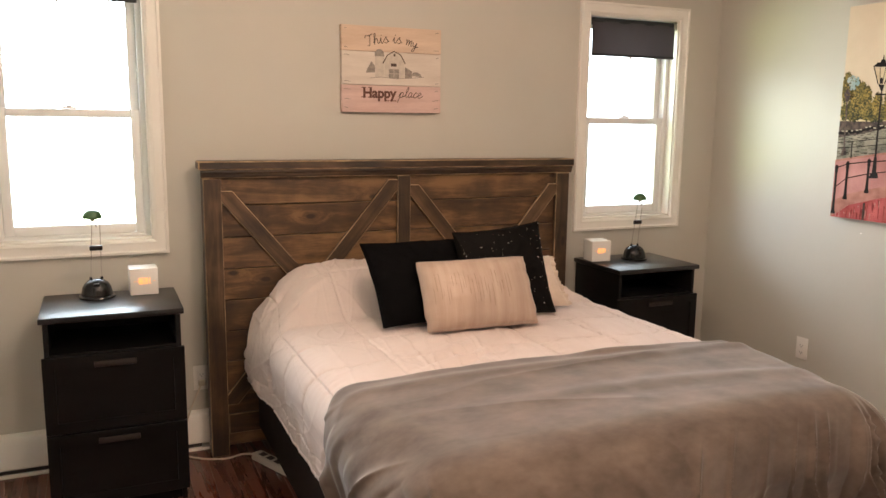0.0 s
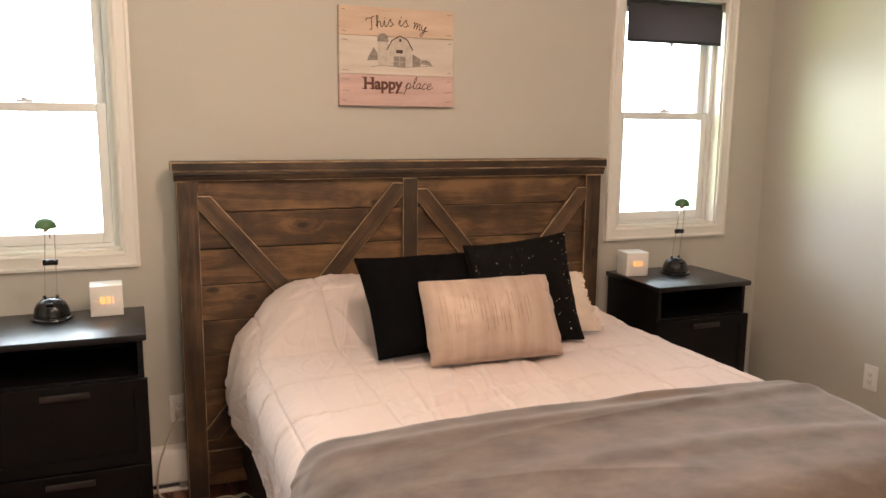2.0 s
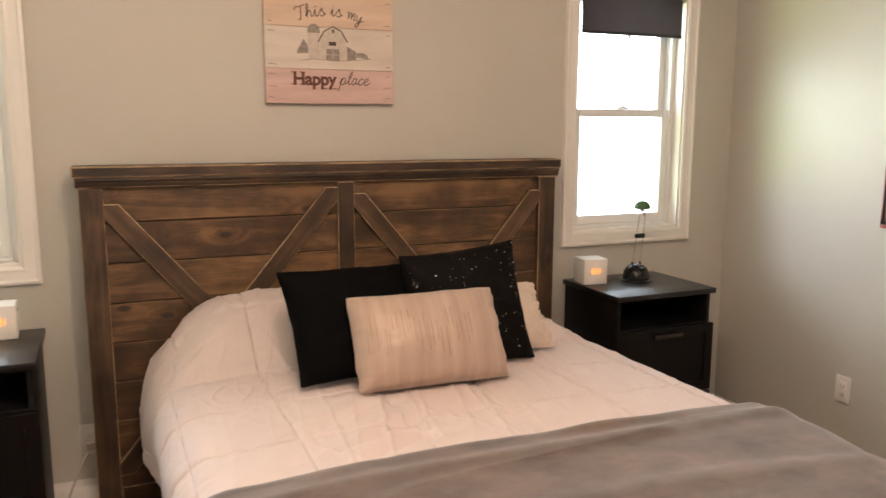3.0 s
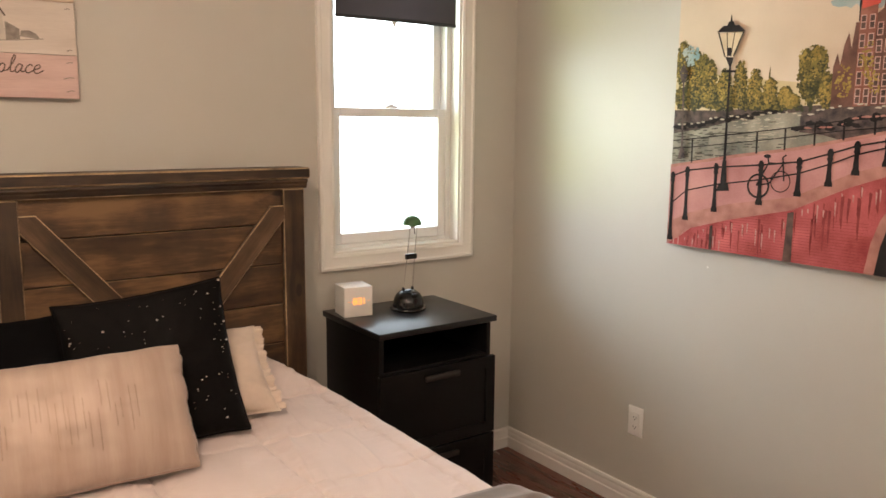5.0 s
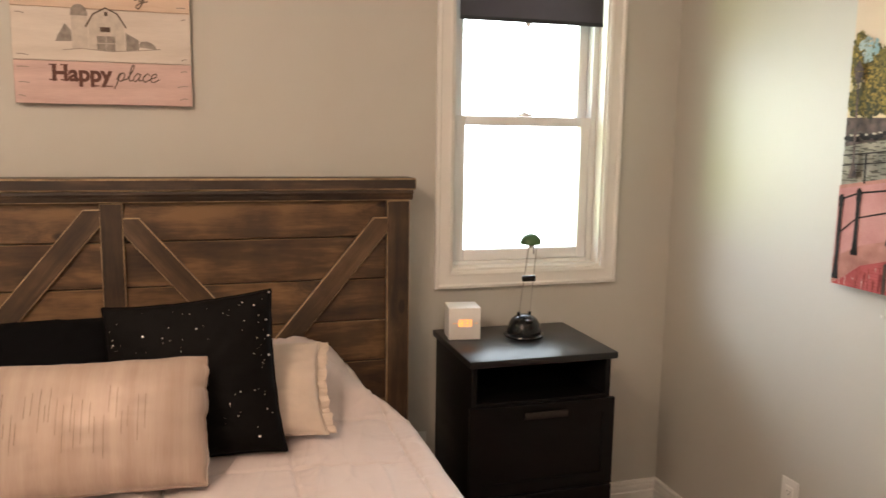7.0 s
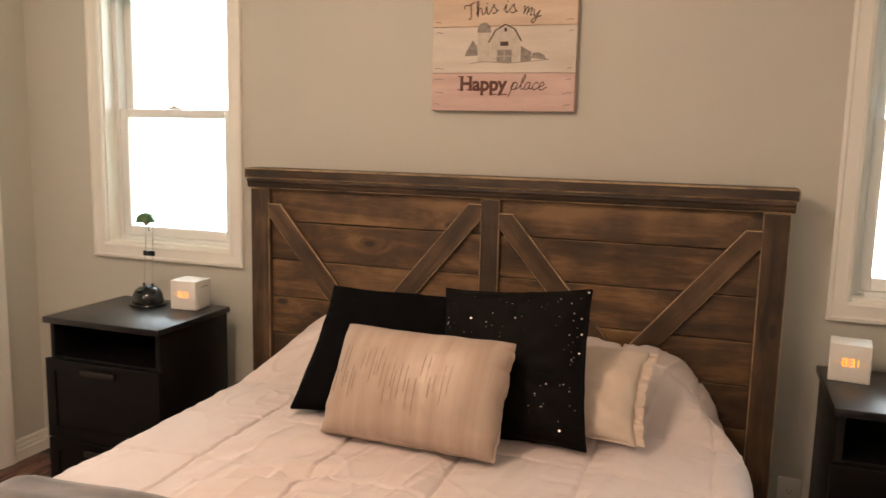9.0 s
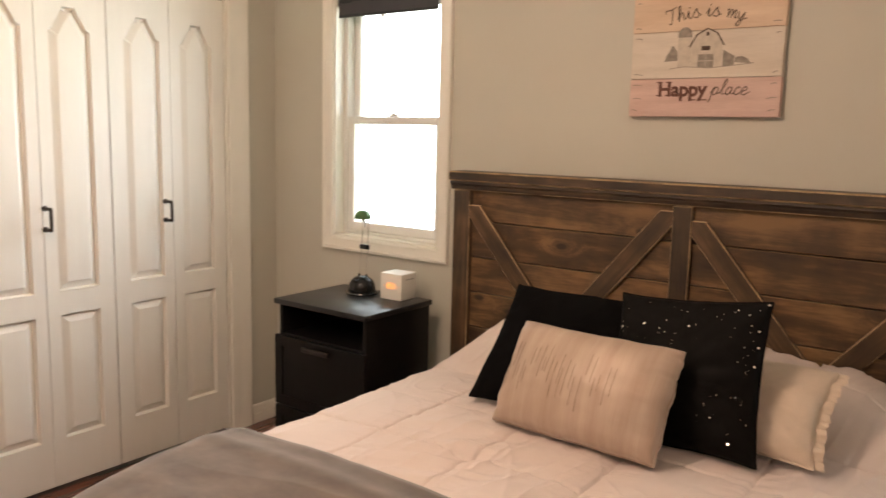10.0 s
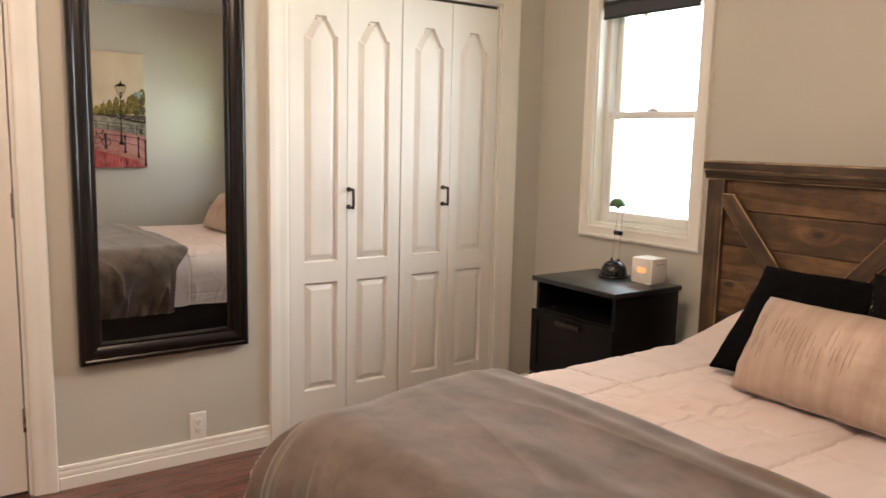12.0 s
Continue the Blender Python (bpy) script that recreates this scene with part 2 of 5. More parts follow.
def lathe(profile, seg=28, bm=None, at=(0, 0, 0)):
    bm = bm or bmesh.new()
    rings = []
    for r, z in profile:
        rings.append([bm.verts.new((at[0] + r * math.cos(2 * math.pi * k / seg), at[1] + r * math.sin(2 * math.pi * k / seg), at[2] + z)) for k in range(seg)])
    for a, b in zip(rings, rings[1:]):
        for k in range(seg):
            bm.faces.new((a[k], a[(k + 1) % seg], b[(k + 1) % seg], b[k]))
    bm.faces.new(rings[0]), bm.faces.new(rings[-1])
    return bm


def prism(points, place, bm=None):
    """points: outline; place(u, v, d) gives the point in space at depth d = 0 and 1."""
    bm = bm or bmesh.new()
    a = [bm.verts.new(place(u, v, 0)) for u, v in points]
    b = [bm.verts.new(place(u, v, 1)) for u, v in points]
    bm.faces.new(a), bm.faces.new(b[::-1])
    n = len(points)
    for k in range(n):
        bm.faces.new((a[k], a[(k + 1) % n], b[(k + 1) % n], b[k]))
    return bm


def tube(points, radius, seg=8, bm=None):
    bm = bm or bmesh.new()
    pts = [Vector(p) for p in points]
    rings = []
    for i, p in enumerate(pts):
        d = (pts[min(i + 1, len(pts) - 1)] - pts[max(i - 1, 0)]).normalized()
        a = d.orthogonal().normalized() if i == 0 else (rings_a - d * rings_a.dot(d)).normalized()
        rings_a = a
        b = d.cross(a)
        rings.append([bm.verts.new(p + radius * (math.cos(2 * math.pi * k / seg) * a + math.sin(2 * math.pi * k / seg) * b)) for k in range(seg)])
    for r, q in zip(rings, rings[1:]):
        for k in range(seg):
            bm.faces.new((r[k], r[(k + 1) % seg], q[(k + 1) % seg], q[k]))
    bm.faces.new(rings[0]), bm.faces.new(rings[-1])
    return bm


def smooth_path(points, n=8):
    out, P = [], [Vector(p) for p in points]
    P = [P[0]] + P + [P[-1]]
    for i in range(1, len(P) - 2):
        for k in range(n):
            t = k / n
            a, b, c, d = P[i - 1], P[i], P[i + 1], P[i + 2]
            out.append(0.5 * (2 * b + (c - a) * t + (2 * a - 5 * b + 4 * c - d) * t * t + (3 * b - a - 3 * c + d) * t ** 3))
    return out + [P[-1]]


def inset(points, d):
    """An outline (counter-clockwise) moved inwards by d."""
    n, out = len(points), []
    for k in range(n):
        p, q, r = (Vector(points[(k + i) % n]) for i in (-1, 0, 1))
        a, b = (q - p).normalized(), (r - q).normalized()
        na, nb = Vector((-a.y, a.x)), Vector((-b.y, b.x))
        m = (na + nb)
        m = m / max(0.25, m.length_squared) * 2
        out.append((q.x + m.x * d, q.y + m.y * d))
    return out


def grid_mesh(P, bm=None, closed=False):
    """P: array of rows x columns x 3."""
    bm = bm or bmesh.new()
    V = [[bm.verts.new(P[i, j]) for j in range(P.shape[1])] for i in range(P.shape[0])]
    for i in range(P.shape[0] - 1):
        for j in range(P.shape[1] - 1):
            bm.faces.new((V[i][j], V[i + 1][j], V[i + 1][j + 1], V[i][j + 1]))
    return bm


def fbm(X, Y, seed, octaves=4):
    """Smooth value noise on arrays."""
    rng = np.random.RandomState(seed)
    out, amp, f = np.zeros_like(X), 1.0, 1.0
    T = rng.rand(64, 64)
    for o in range(octaves):
        x, y = X * f + 7.3 * o, Y * f + 3.1 * o
        i, j = np.floor(x).astype(int), np.floor(y).astype(int)
        u, v = x - i, y - j
        u, v = u * u * (3 - 2 * u), v * v * (3 - 2 * v)
        g = lambda a, b: T[a % 64, b % 64]
        out += amp * ((g(i, j) * (1 - u) + g(i + 1, j) * u) * (1 - v) + (g(i, j + 1) * (1 - u) + g(i + 1, j + 1) * u) * v - 0.5)
        amp, f = amp * 0.5, f * 2
    return out


def sstep(a, b, x):
    t = np.clip((x - a) / (b - a), 0, 1)
    return t * t * (3 - 2 * t)


# ---- structure ----
XW, XE, YN, YS, ZC = -0.615, 3.44, 3.63, -0.95, 2.44
WIN = [(-0.217, 0.383), (2.560, 3.145)]
WZ0, WZ1 = 0.965, 2.045

bm = bmesh.new()
xs = [XW - 0.15, WIN[0][0], WIN[0][1], WIN[1][0], WIN[1][1], XE + 0.15]
for i in range(5):
    if i % 2 == 0:
        box(xs[i], xs[i + 1], YN, YN + 0.16, 0, ZC, bm=bm)
    else:
        box(xs[i], xs[i + 1], YN, YN + 0.16, 0, WZ0, bm=bm)
        box(xs[i], xs[i + 1], YN, YN + 0.16, WZ1, ZC, bm=bm)
solid("wall_north", bm, WALL, "greige painted wall behind the bed, with two windows", "wall", kind="structure", smooth=0)
solid("wall_east", box(XE, XE + 0.15, YS - 0.15, YN, 0, ZC), WALL, "greige painted plain wall beside the bed", "wall", kind="structure", smooth=0)
solid("wall_south", box(XW - 0.12, XE, YS - 0.15, YS, 0, ZC), WALL, "greige painted plain wall facing the bed", "wall", kind="structure", smooth=0)
CY0, CY1, CZ = 2.190, 3.345, 2.035
DY0, DY1, DZ = 0.36, 1.160, 2.04
bm = bmesh.new()
for y0, y1, z0 in ((YS, DY0, 0), (DY0, DY1, DZ), (DY1, CY0, 0), (CY0, CY1, CZ), (CY1, YN, 0)):
    box(XW - 0.12, XW, y0, y1, z0, ZC, bm=bm)
solid("wall_west", bm, WALL, "greige painted wall with closet and door openings", "wall", kind="structure", smooth=0)
solid("wall_closet_back", box(-1.25, -1.15, 0.2, 3.79, 0, ZC), WALL, "plain wall closing the closet", "wall", kind="structure", smooth=0)
solid("ceiling", box(XW - 0.12, XE + 0.15, YS - 0.15, YN + 0.16, ZC, ZC + 0.1), CEIL, "flat white painted ceiling", "ceiling", kind="structure", smooth=0)


def base_profile(h=0.092):
    return [(0, 0), (0.016, 0), (0.016, h * 0.50), (0.0125, h * 0.54), (0.0125, h * 0.60), (0.014, h * 0.66), (0.010, h * 0.80), (0.012, h * 0.86), (0.012, h * 0.95), (0.009, h), (0, h)]


baseboard = thing("baseboard", "white moulded wooden baseboard along the walls", "baseboard", kind="structure")
for axis, c, a, b, s in (("x", YN, 0.60, XE - 0.001, -1), ("y", XE, YS, YN, -1), ("y", XW, 1.248, 2.10, 1), ("y", XW, 3.462, YN, 1), ("y", XW, YS, 0.27, 1)):
    if axis == "x":
        f = lambda u, v, d: (a + (b - a) * d, c + s * u, v)
    else:
        f = lambda u, v, d: (c + s * u, a + (b - a) * d, v)
    part("baseboard_length", prism(base_profile(), f), WHITE, baseboard)


# ---- windows ----
def window(name, x0, x1, blind_z, label):
    w = thing(name, label, "window", kind="structure")
    # casing, mitred, with a raised outer bead
    ox0, ox1, oz0, oz1, cw = x0 - 0.060, x1 + 0.060, WZ0 - 0.060, WZ1 + 0.060, 0.060
    prof = [(0, 0), (0, 0.020), (0.010, 0.022), (0.016, 0.017), (0.040, 0.015), (0.050, 0.018), (0.060, 0.013), (0.060, 0)]
    def side(p, q, inward):
        bm = bmesh.new()
        rings = []
        for end, (cx, cz) in enumerate((p, q)):
            dx = 1 if cx == ox0 else -1
            dz = 1 if cz == oz0 else -1
            rings.append([bm.verts.new((cx + dx * u, YN - d, cz + dz * u)) for u, d in prof])
        n = len(prof)
        for k in range(n):
            bm.faces.new((rings[0][k], rings[0][(k + 1) % n], rings[1][(k + 1) % n], rings[1][k]))
        bm.faces.new(rings[0]), bm.faces.new(rings[1])
        part("casing", bm, WHITE, w)
    side((ox0, oz0), (ox1, oz0), 1), side((ox0, oz1), (ox1, oz1), 1), side((ox0, oz0), (ox0, oz1), 1), side((ox1, oz0), (ox1, oz1), 1)
    # jamb liner
    bm = bmesh.new()
    box(x0, x0 + 0.008, YN - 0.002, YN + 0.16, WZ0, WZ1, bm=bm), box(x1 - 0.008, x1, YN - 0.002, YN + 0.16, WZ0, WZ1, bm=bm)
    box(x0, x1, YN - 0.002, YN + 0.16, WZ0 - 0.001, WZ0 + 0.010, 0.002, bm=bm), box(x0, x1, YN, YN + 0.16, WZ1 - 0.008, WZ1, bm=bm)
    part("jamb", bm, WHITE, w)
    # vinyl frame
    fy = YN + 0.055
    bm = bmesh.new()
    fx0, fx1, fz0, fz1 = x0 + 0.008, x1 - 0.008, WZ0 + 0.010, WZ1 - 0.008
    for b in ((fx0, fx0 + 0.022, fz0, fz1), (fx1 - 0.022, fx1, fz0, fz1), (fx0 + 0.022, fx1 - 0.022, fz0, fz0 + 0.014), (fx0 + 0.022, fx1 - 0.022, fz1 - 0.02, fz1)):
        box(b[0], b[1], fy, fy + 0.09, b[2], b[3], 0.002, bm=bm)
    part("window_frame", bm, VINYL, w)
    def sash(nm, z0, z1, y, rail_b, rail_t):
        sx0, sx1, st = fx0 + 0.023, fx1 - 0.023, 0.036
        s = part(nm, box(sx0, sx0 + st, y, y + 0.032, z0, z1, 0.004), VINYL, w)
        bm = box(sx1 - st, sx1, y, y + 0.032, z0, z1, 0.004)
        box(sx0 + st, sx1 - st, y, y + 0.032, z0, z0 + rail_b, 0.004, bm=bm)
        box(sx0 + st, sx1 - st, y, y + 0.032, z1 - rail_t, z1, 0.004, bm=bm)
        part("sash_rails", bm, VINYL, s)
        g = part("pane", box(sx0 + st - 0.004, sx1 - st + 0.004, y + 0.013, y + 0.018, z0 + rail_b - 0.004, z1 - rail_t + 0.004), GLASS, s, smooth=0)
        g.visible_shadow = False
        return s
    sash("lower_sash", fz0 + 0.015, 1.512, fy + 0.004, 0.040, 0.034)
    sash("upper_sash", 1.480, fz1 - 0.021, fy + 0.042, 0.032, 0.034)
    bm = box((x0 + x1) / 2 - 0.028, (x0 + x1) / 2 + 0.028, fy - 0.004, fy + 0.02, 1.5125, 1.522, 0.003)
    lathe([(0.010, 0), (0.012, 0.005), (0.006, 0.009)], 14, bm, ((x0 + x1) / 2, fy + 0.006, 1.520))
    part("sash_lock", bm, VINYL, w)
    # roller blind
    b = thing("roller_blind", "charcoal fabric roller blind, half rolled up in the window" if blind_z < 1.9 else "charcoal fabric roller blind, nearly rolled up in the window", "blind")
    zt = WZ1 - 0.034
    part("tube", rod((x0 + 0.016, YN + 0.022, zt), (x1 - 0.018, YN + 0.022, zt), 0.019, seg=24), BLINDTUBE, b)
    n = 24
    P = np.zeros((n, 2, 3))
    for i in range(n):
        for j in range(2):
            P[i, j] = (x0 + 0.022 + (x1 - x0 - 0.046) * i / (n - 1), YN + 0.003 + 0.0012 * math.sin(i * 0.9), (zt if j else blind_z))
    bm = grid_mesh(P)
    bmesh.ops.solidify(bm, geom=bm.faces[:], thickness=0.0012)
    part("fabric", bm, BLINDFAB, b)
    part("bottom_bar", box(x0 + 0.022, x1 - 0.024, YN - 0.001, YN + 0.008, blind_z - 0.012, blind_z + 0.002, 0.003), BLINDTUBE, b)
    bm = box(x1 - 0.018, x1 - 0.0085, YN + 0.002, YN + 0.042, zt - 0.022, zt + 0.022, 0.003)
    rod((x1 - 0.030, YN + 0.022, zt), (x1 - 0.018, YN + 0.022, zt), 0.022, seg=20, bm=bm)
    part("bracket", bm, STEEL, b)
    part("bracket", box(x0 + 0.0085, x0 + 0.016, YN + 0.002, YN + 0.042, zt - 0.022, zt + 0.022, 0.003), STEEL, b)
    lx = (x0 + x1) / 2 - 0.02
    part("pull_tab", prism([(lx - 0.012, blind_z - 0.012), (lx, blind_z - 0.034), (lx + 0.012, blind_z - 0.012)], lambda u, v, d: (u, YN + 0.002 + 0.003 * d, v)), VINYL, b)


window("window_1", *WIN[0], 1.955, "white double-hung window with moulded casing, bright daylight outside")
window("window_2", *WIN[1], 1.845, "white double-hung window with moulded casing beside the corner")

# ---- closet and door ----
def wall_casing(name, y0, y1, z1, wide, label, wide2=None):
    """Moulded casing round an opening y0..y1 in the west wall."""
    c = thing(name, label, "door trim", kind="structure")
    prof = lambda w: [(0, 0), (0, 0.012), (w * 0.15, 0.017), (w * 0.3, 0.014), (w * 0.55, 0.018), (w * 0.8, 0.022), (w * 0.95, 0.021), (w, 0.015), (w, 0)]
    w2 = wide2 or wide
    part("jamb_casing", prism(prof(wide), lambda u, v, d: (XW + v, y0 - u, (z1 + (u if d else 0)) if d else 0.0)), WHITE, c)
    part("jamb_casing", prism(prof(w2), lambda u, v, d: (XW + v, y1 + u, (z1 + u) if d else 0.0)), WHITE, c)
    part("head_casing", prism(prof(wide), lambda u, v, d: (XW + v, (y1 + u) if d else (y0 - u), z1 + u)), WHITE, c)
    bm = box(XW - 0.12, XW - 0.001, y0 - 0.001, y0 + 0.012, 0, z1)
    box(XW - 0.12, XW - 0.001, y1 - 0.012, y1 + 0.001, 0, z1, bm=bm), box(XW - 0.12, XW - 0.001, y0, y1, z1 - 0.012, z1 + 0.001, bm=bm)
    part("jamb", bm, WHITE, c)


wall_casing("trim_closet", CY0, CY1, CZ, 0.090, "white moulded casing round the closet", 0.112)
wall_casing("trim_door", DY0, DY1, DZ, 0.086, "white moulded casing round the door")


def raised_panel(bm, outline, place):
    """A raised field inside an outline; place(u, v, depth)."""
    rings = [(0.0, -0.0004), (0.004, -0.0172), (0.006, -0.0178), (0.034, -0.0030), (0.036, -0.0028)]
    loops = []
    for d, z in rings:
        pts = inset(outline, d) if d else outline
        loops.append([bm.verts.new(place(u, v, z)) for u, v in pts])
    n = len(outline)
    for a, b in zip(loops, loops[1:]):
        for k in range(n):
            bm.faces.new((a[k], a[(k + 1) % n], b[(k + 1) % n], b[k]))
    bm.faces.new(loops[-1])


def panel_leaf(w, h, panels, place, bm=None):
    """A moulded door leaf w x h; panels: (u0, u1, v0, v1, arch). place(u, v, depth), depth 0 is the face."""
    bm = bm or bmesh.new()
    t = 0.034
    prism([(0, 0), (w, 0), (w, h), (0, h)], lambda u, v, d: place(u, v, -0.0185 - (t - 0.0185) * d), bm)
    edge = lambda pts: prism(pts, lambda u, v, d: place(u, v, -0.0184 * (1 - d)), bm)
    u0, u1 = panels[0][0], panels[0][1]
    edge([(0, 0), (u0, 0), (u0, h), (0, h)]), edge([(u1, 0), (w, 0), (w, h), (u1, h)])
    zs = [0] + [z for p in sorted(panels, key=lambda p: p[2]) for z in (p[2], p[3])] + [h]
    for i, p in enumerate(sorted(panels, key=lambda p: p[2])):
        edge([(u0, zs[2 * i]), (u1, zs[2 * i]), (u1, zs[2 * i + 1]), (u0, zs[2 * i + 1])])
    for p in panels:
        um, arch = (p[0] + p[1]) / 2, p[4]
        outline = [(p[0], p[2]), (p[1], p[2])]
        if arch:
            k = (p[1] - p[0]) / 2
            curve = [(p[1], p[3] - arch), (p[1] - 0.18 * k, p[3] - arch * 0.93), (p[1] - 0.42 * k, p[3] - arch * 0.50), (p[1] - 0.66 * k, p[3] - arch * 0.13), (um + 0.30 * k, p[3])]
            curve += [(2 * um - a, b) for a, b in curve[::-1]]
            outline += curve
            edge([(u0, h), (u0, p[3] - arch)] + curve[::-1][1:-1] + [(u1, p[3] - arch), (u1, h)])
        else:
            outline += [(p[1], p[3]), (p[0], p[3])]
            if p[3] == zs[-2]:
                edge([(u0, p[3]), (u1, p[3]), (u1, h), (u0, h)])
        raised_panel(bm, outline, place)
    return bm


closet = thing("closet_door", "white moulded four-leaf bifold closet doors, closed", "closet door", kind="structure")
lw = (CY1 - CY0 - 0.032) / 4
for i in range(4):
    y0 = CY0 + 0.014 + i * lw + (0.004 if i > 1 else 0)
    leaf_w = lw - 0.003
    up0, up1 = (0.068, 0.232) if i % 2 == 0 else (0.050, 0.214)
    leaf = part("door_leaf", panel_leaf(leaf_w, 1.985, [(up0, up1, 0.19, 0.688, 0), (up0, up1, 0.782, 1.858, 0.085)], lambda u, v, d: (XW - 0.004 + d, y0 + u, 0.022 + v)), DOORWHITE, closet, smooth=12)
    if i in (1, 2):
        hy, z0, z1, xo = (2.490 if i == 1 else 3.009), 1.048, 1.128, XW + 0.044
        bm = tube(smooth_path([(XW - 0.006, hy, z0), (xo - 0.010, hy, z0), (xo, hy, z0 + 0.006), (xo, hy, z1 - 0.006), (xo - 0.010, hy, z1), (XW - 0.006, hy, z1)], 5), 0.0065, 8)
        rod((XW - 0.0045, hy, z0), (XW + 0.002, hy, z0), 0.011, seg=14, bm=bm), rod((XW - 0.0045, hy, z1), (XW + 0.002, hy, z1), 0.011, seg=14, bm=bm)
        part("handle", bm, BRONZE, leaf, "dark bronze bow handle")
part("track", box(XW - 0.06, XW - 0.02, CY0 + 0.013, CY1 - 0.013, 2.008, 2.0225), SLOT, closet, "dark top track")

door = thing("door_1", "white moulded panel door, closed", "door", kind="structure")
part("door_leaf", panel_leaf(DY1 - DY0 - 0.030, 2.008, [(0.12, 0.65, 0.20, 0.78, 0), (0.12, 0.65, 0.92, 1.86, 0.09)], lambda u, v, d: (XW - 0.012 + d, DY0 + 0.013 + u, 0.016 + v)), DOORWHITE, door, smooth=12)
for z in (0.25, 1.05, 1.8):
    part("hinge", rod((XW - 0.006, DY1 - 0.016, z), (XW - 0.006, DY1 - 0.016, z + 0.09), 0.006), STEEL, door, "steel hinge knuckle")


# ---- wall mirror ----
def wall_mirror():
    m = thing("wall_mirror", "tall wall mirror with wide black-brown moulded frame", "mirror", (XW + 0.004, 1.666, 0.48), 1.0)
    hw, h, fw = 0.331, 1.56, 0.083
    prof = [(0, 0.002), (0, 0.030), (0.006, 0.036), (0.016, 0.038), (0.022, 0.034), (0.030, 0.036), (0.055, 0.030), (0.066, 0.022), (0.069, 0.024), (0.075, 0.024), (0.079, 0.018), (0.083, 0.012), (0.083, 0.002)]
    corners = [(-hw, 0), (hw, 0), (hw, h), (-hw, h)]
    sgn = [(1, 1), (-1, 1), (-1, -1), (1, -1)]
    for k in range(4):
        bm = bmesh.new()
        rings = []
        for c in (k, (k + 1) % 4):
            (cy, cz), (sy, sz) = corners[c], sgn[c]
            rings.append([bm.verts.new((d, cy + sy * u, cz + sz * u)) for u, d in prof])
        for q in range(len(prof)):
            bm.faces.new((rings[0][q], rings[0][(q + 1) % len(prof)], rings[1][(q + 1) % len(prof)], rings[1][q]))
        bm.faces.new(rings[0]), bm.faces.new(rings[1])
        part("frame_side", bm, MIRRORFRAME, m)
    part("mirror_glass", box(0.004, 0.010, -hw + fw - 0.006, hw - fw + 0.006, fw - 0.006, h - fw + 0.006), MIRROR, m, "silvered mirror glass", smooth=0)


wall_mirror()


# ---- outlets ----
def outlet(at, rz, label):
    """A duplex plate facing -y in its own frame, centre at its base."""
    o = thing("wall_outlet", label, "outlet", at, rz, "wall outlets")
    part("plate", box(-0.035, 0.035, -0.006, 0, -0.057, 0.057, 0.003, seg=3), PLATE, o)
    part("receptacle", box(-0.0165, 0.0165, -0.0085, -0.005, -0.0335, 0.0335, 0.001), PLATE, o)
    for z in (-0.019, 0.017):
        bm = box(-0.0075, -0.0055, -0.0090, -0.0082, z - 0.004, z + 0.004)
        box(0.0055, 0.0075, -0.0090, -0.0082, z - 0.004, z + 0.004, bm=bm)
        rod((0, -0.0090, z - 0.009), (0, -0.0082, z - 0.009), 0.0025, seg=8, bm=bm)
        part("slots", bm, SLOT, o)


outlet((XE, 2.892, 0.354), -90, "white decorator wall outlet plate low on the wall")
outlet((XW, 1.783, 0.152), 90, "white wall outlet plate just above the baseboard")
outlet((2.443, YN, 0.324), 0, "white wall outlet plate beside the headboard")
outlet((0.556, YN, 0.324), 0, "white wall outlet plate with a cord, behind the headboard")


# ---- ceiling lights ----
for px, py, watts in BULBS:
    d = thing("ceiling_light", "white flush ceiling fitting with a lit warm bulb", "ceiling light", (px, py, ZC), group="ceiling lights")
    part("canopy", lathe([(0.001, 0), (0.085, 0), (0.085, -0.010), (0.070, -0.020), (0.030, -0.024), (0.001, -0.024)]), WHITE, d)
    part("lamp_holder", lathe([(0.018, -0.022), (0.020, -0.026), (0.018, -0.034), (0.001, -0.034)]), PLATE, d)


# ---- heater ----
heater = thing("baseboard_heater", "long white metal baseboard heater on the wall", "heater", (0.055, YN, 0))
part("cover", prism([(0, 0.022), (-0.050, 0.032), (-0.056, 0.040), (-0.056, 0.150), (-0.046, 0.168), (-0.030, 0.174), (0, 0.174)], lambda u, v, d: (-0.50 + 1.03 * d, u, v)), WHITE, heater)
part("lower_lip", box(-0.50, 0.53, -0.060, -0.004, 0.0, 0.012, 0.003), WHITE, heater)
# dark box added for the shade in the gap above the lip
part("slot_shade", box(-0.46, 0.49, -0.040, -0.004, 0.012, 0.0225), SLOT, heater, "dark box standing for the shade in the intake slot")
for x in (-0.50, 0.523):
    part("end_cap", box(x, x + 0.007, -0.061, -0.001, 0.0, 0.175, 0.002), WHITE, heater)


# ---- headboard ----
HX0, HX1 = 0.557, 2.388
hb = thing("headboard", "rustic stained pine headboard with crossed braces and worn edges", "headboard", ((HX0 + HX1) / 2, 3.52, 0))
HW = (HX1 - HX0) / 2


def board(name, x0, x1, y0, y1, z0, z1, material, bev=0.003):
    return part(name, box(x0, x1, y0, y1, z0, z1, bev, seg=1, edge=1), [material, WORN], hb, smooth=0)


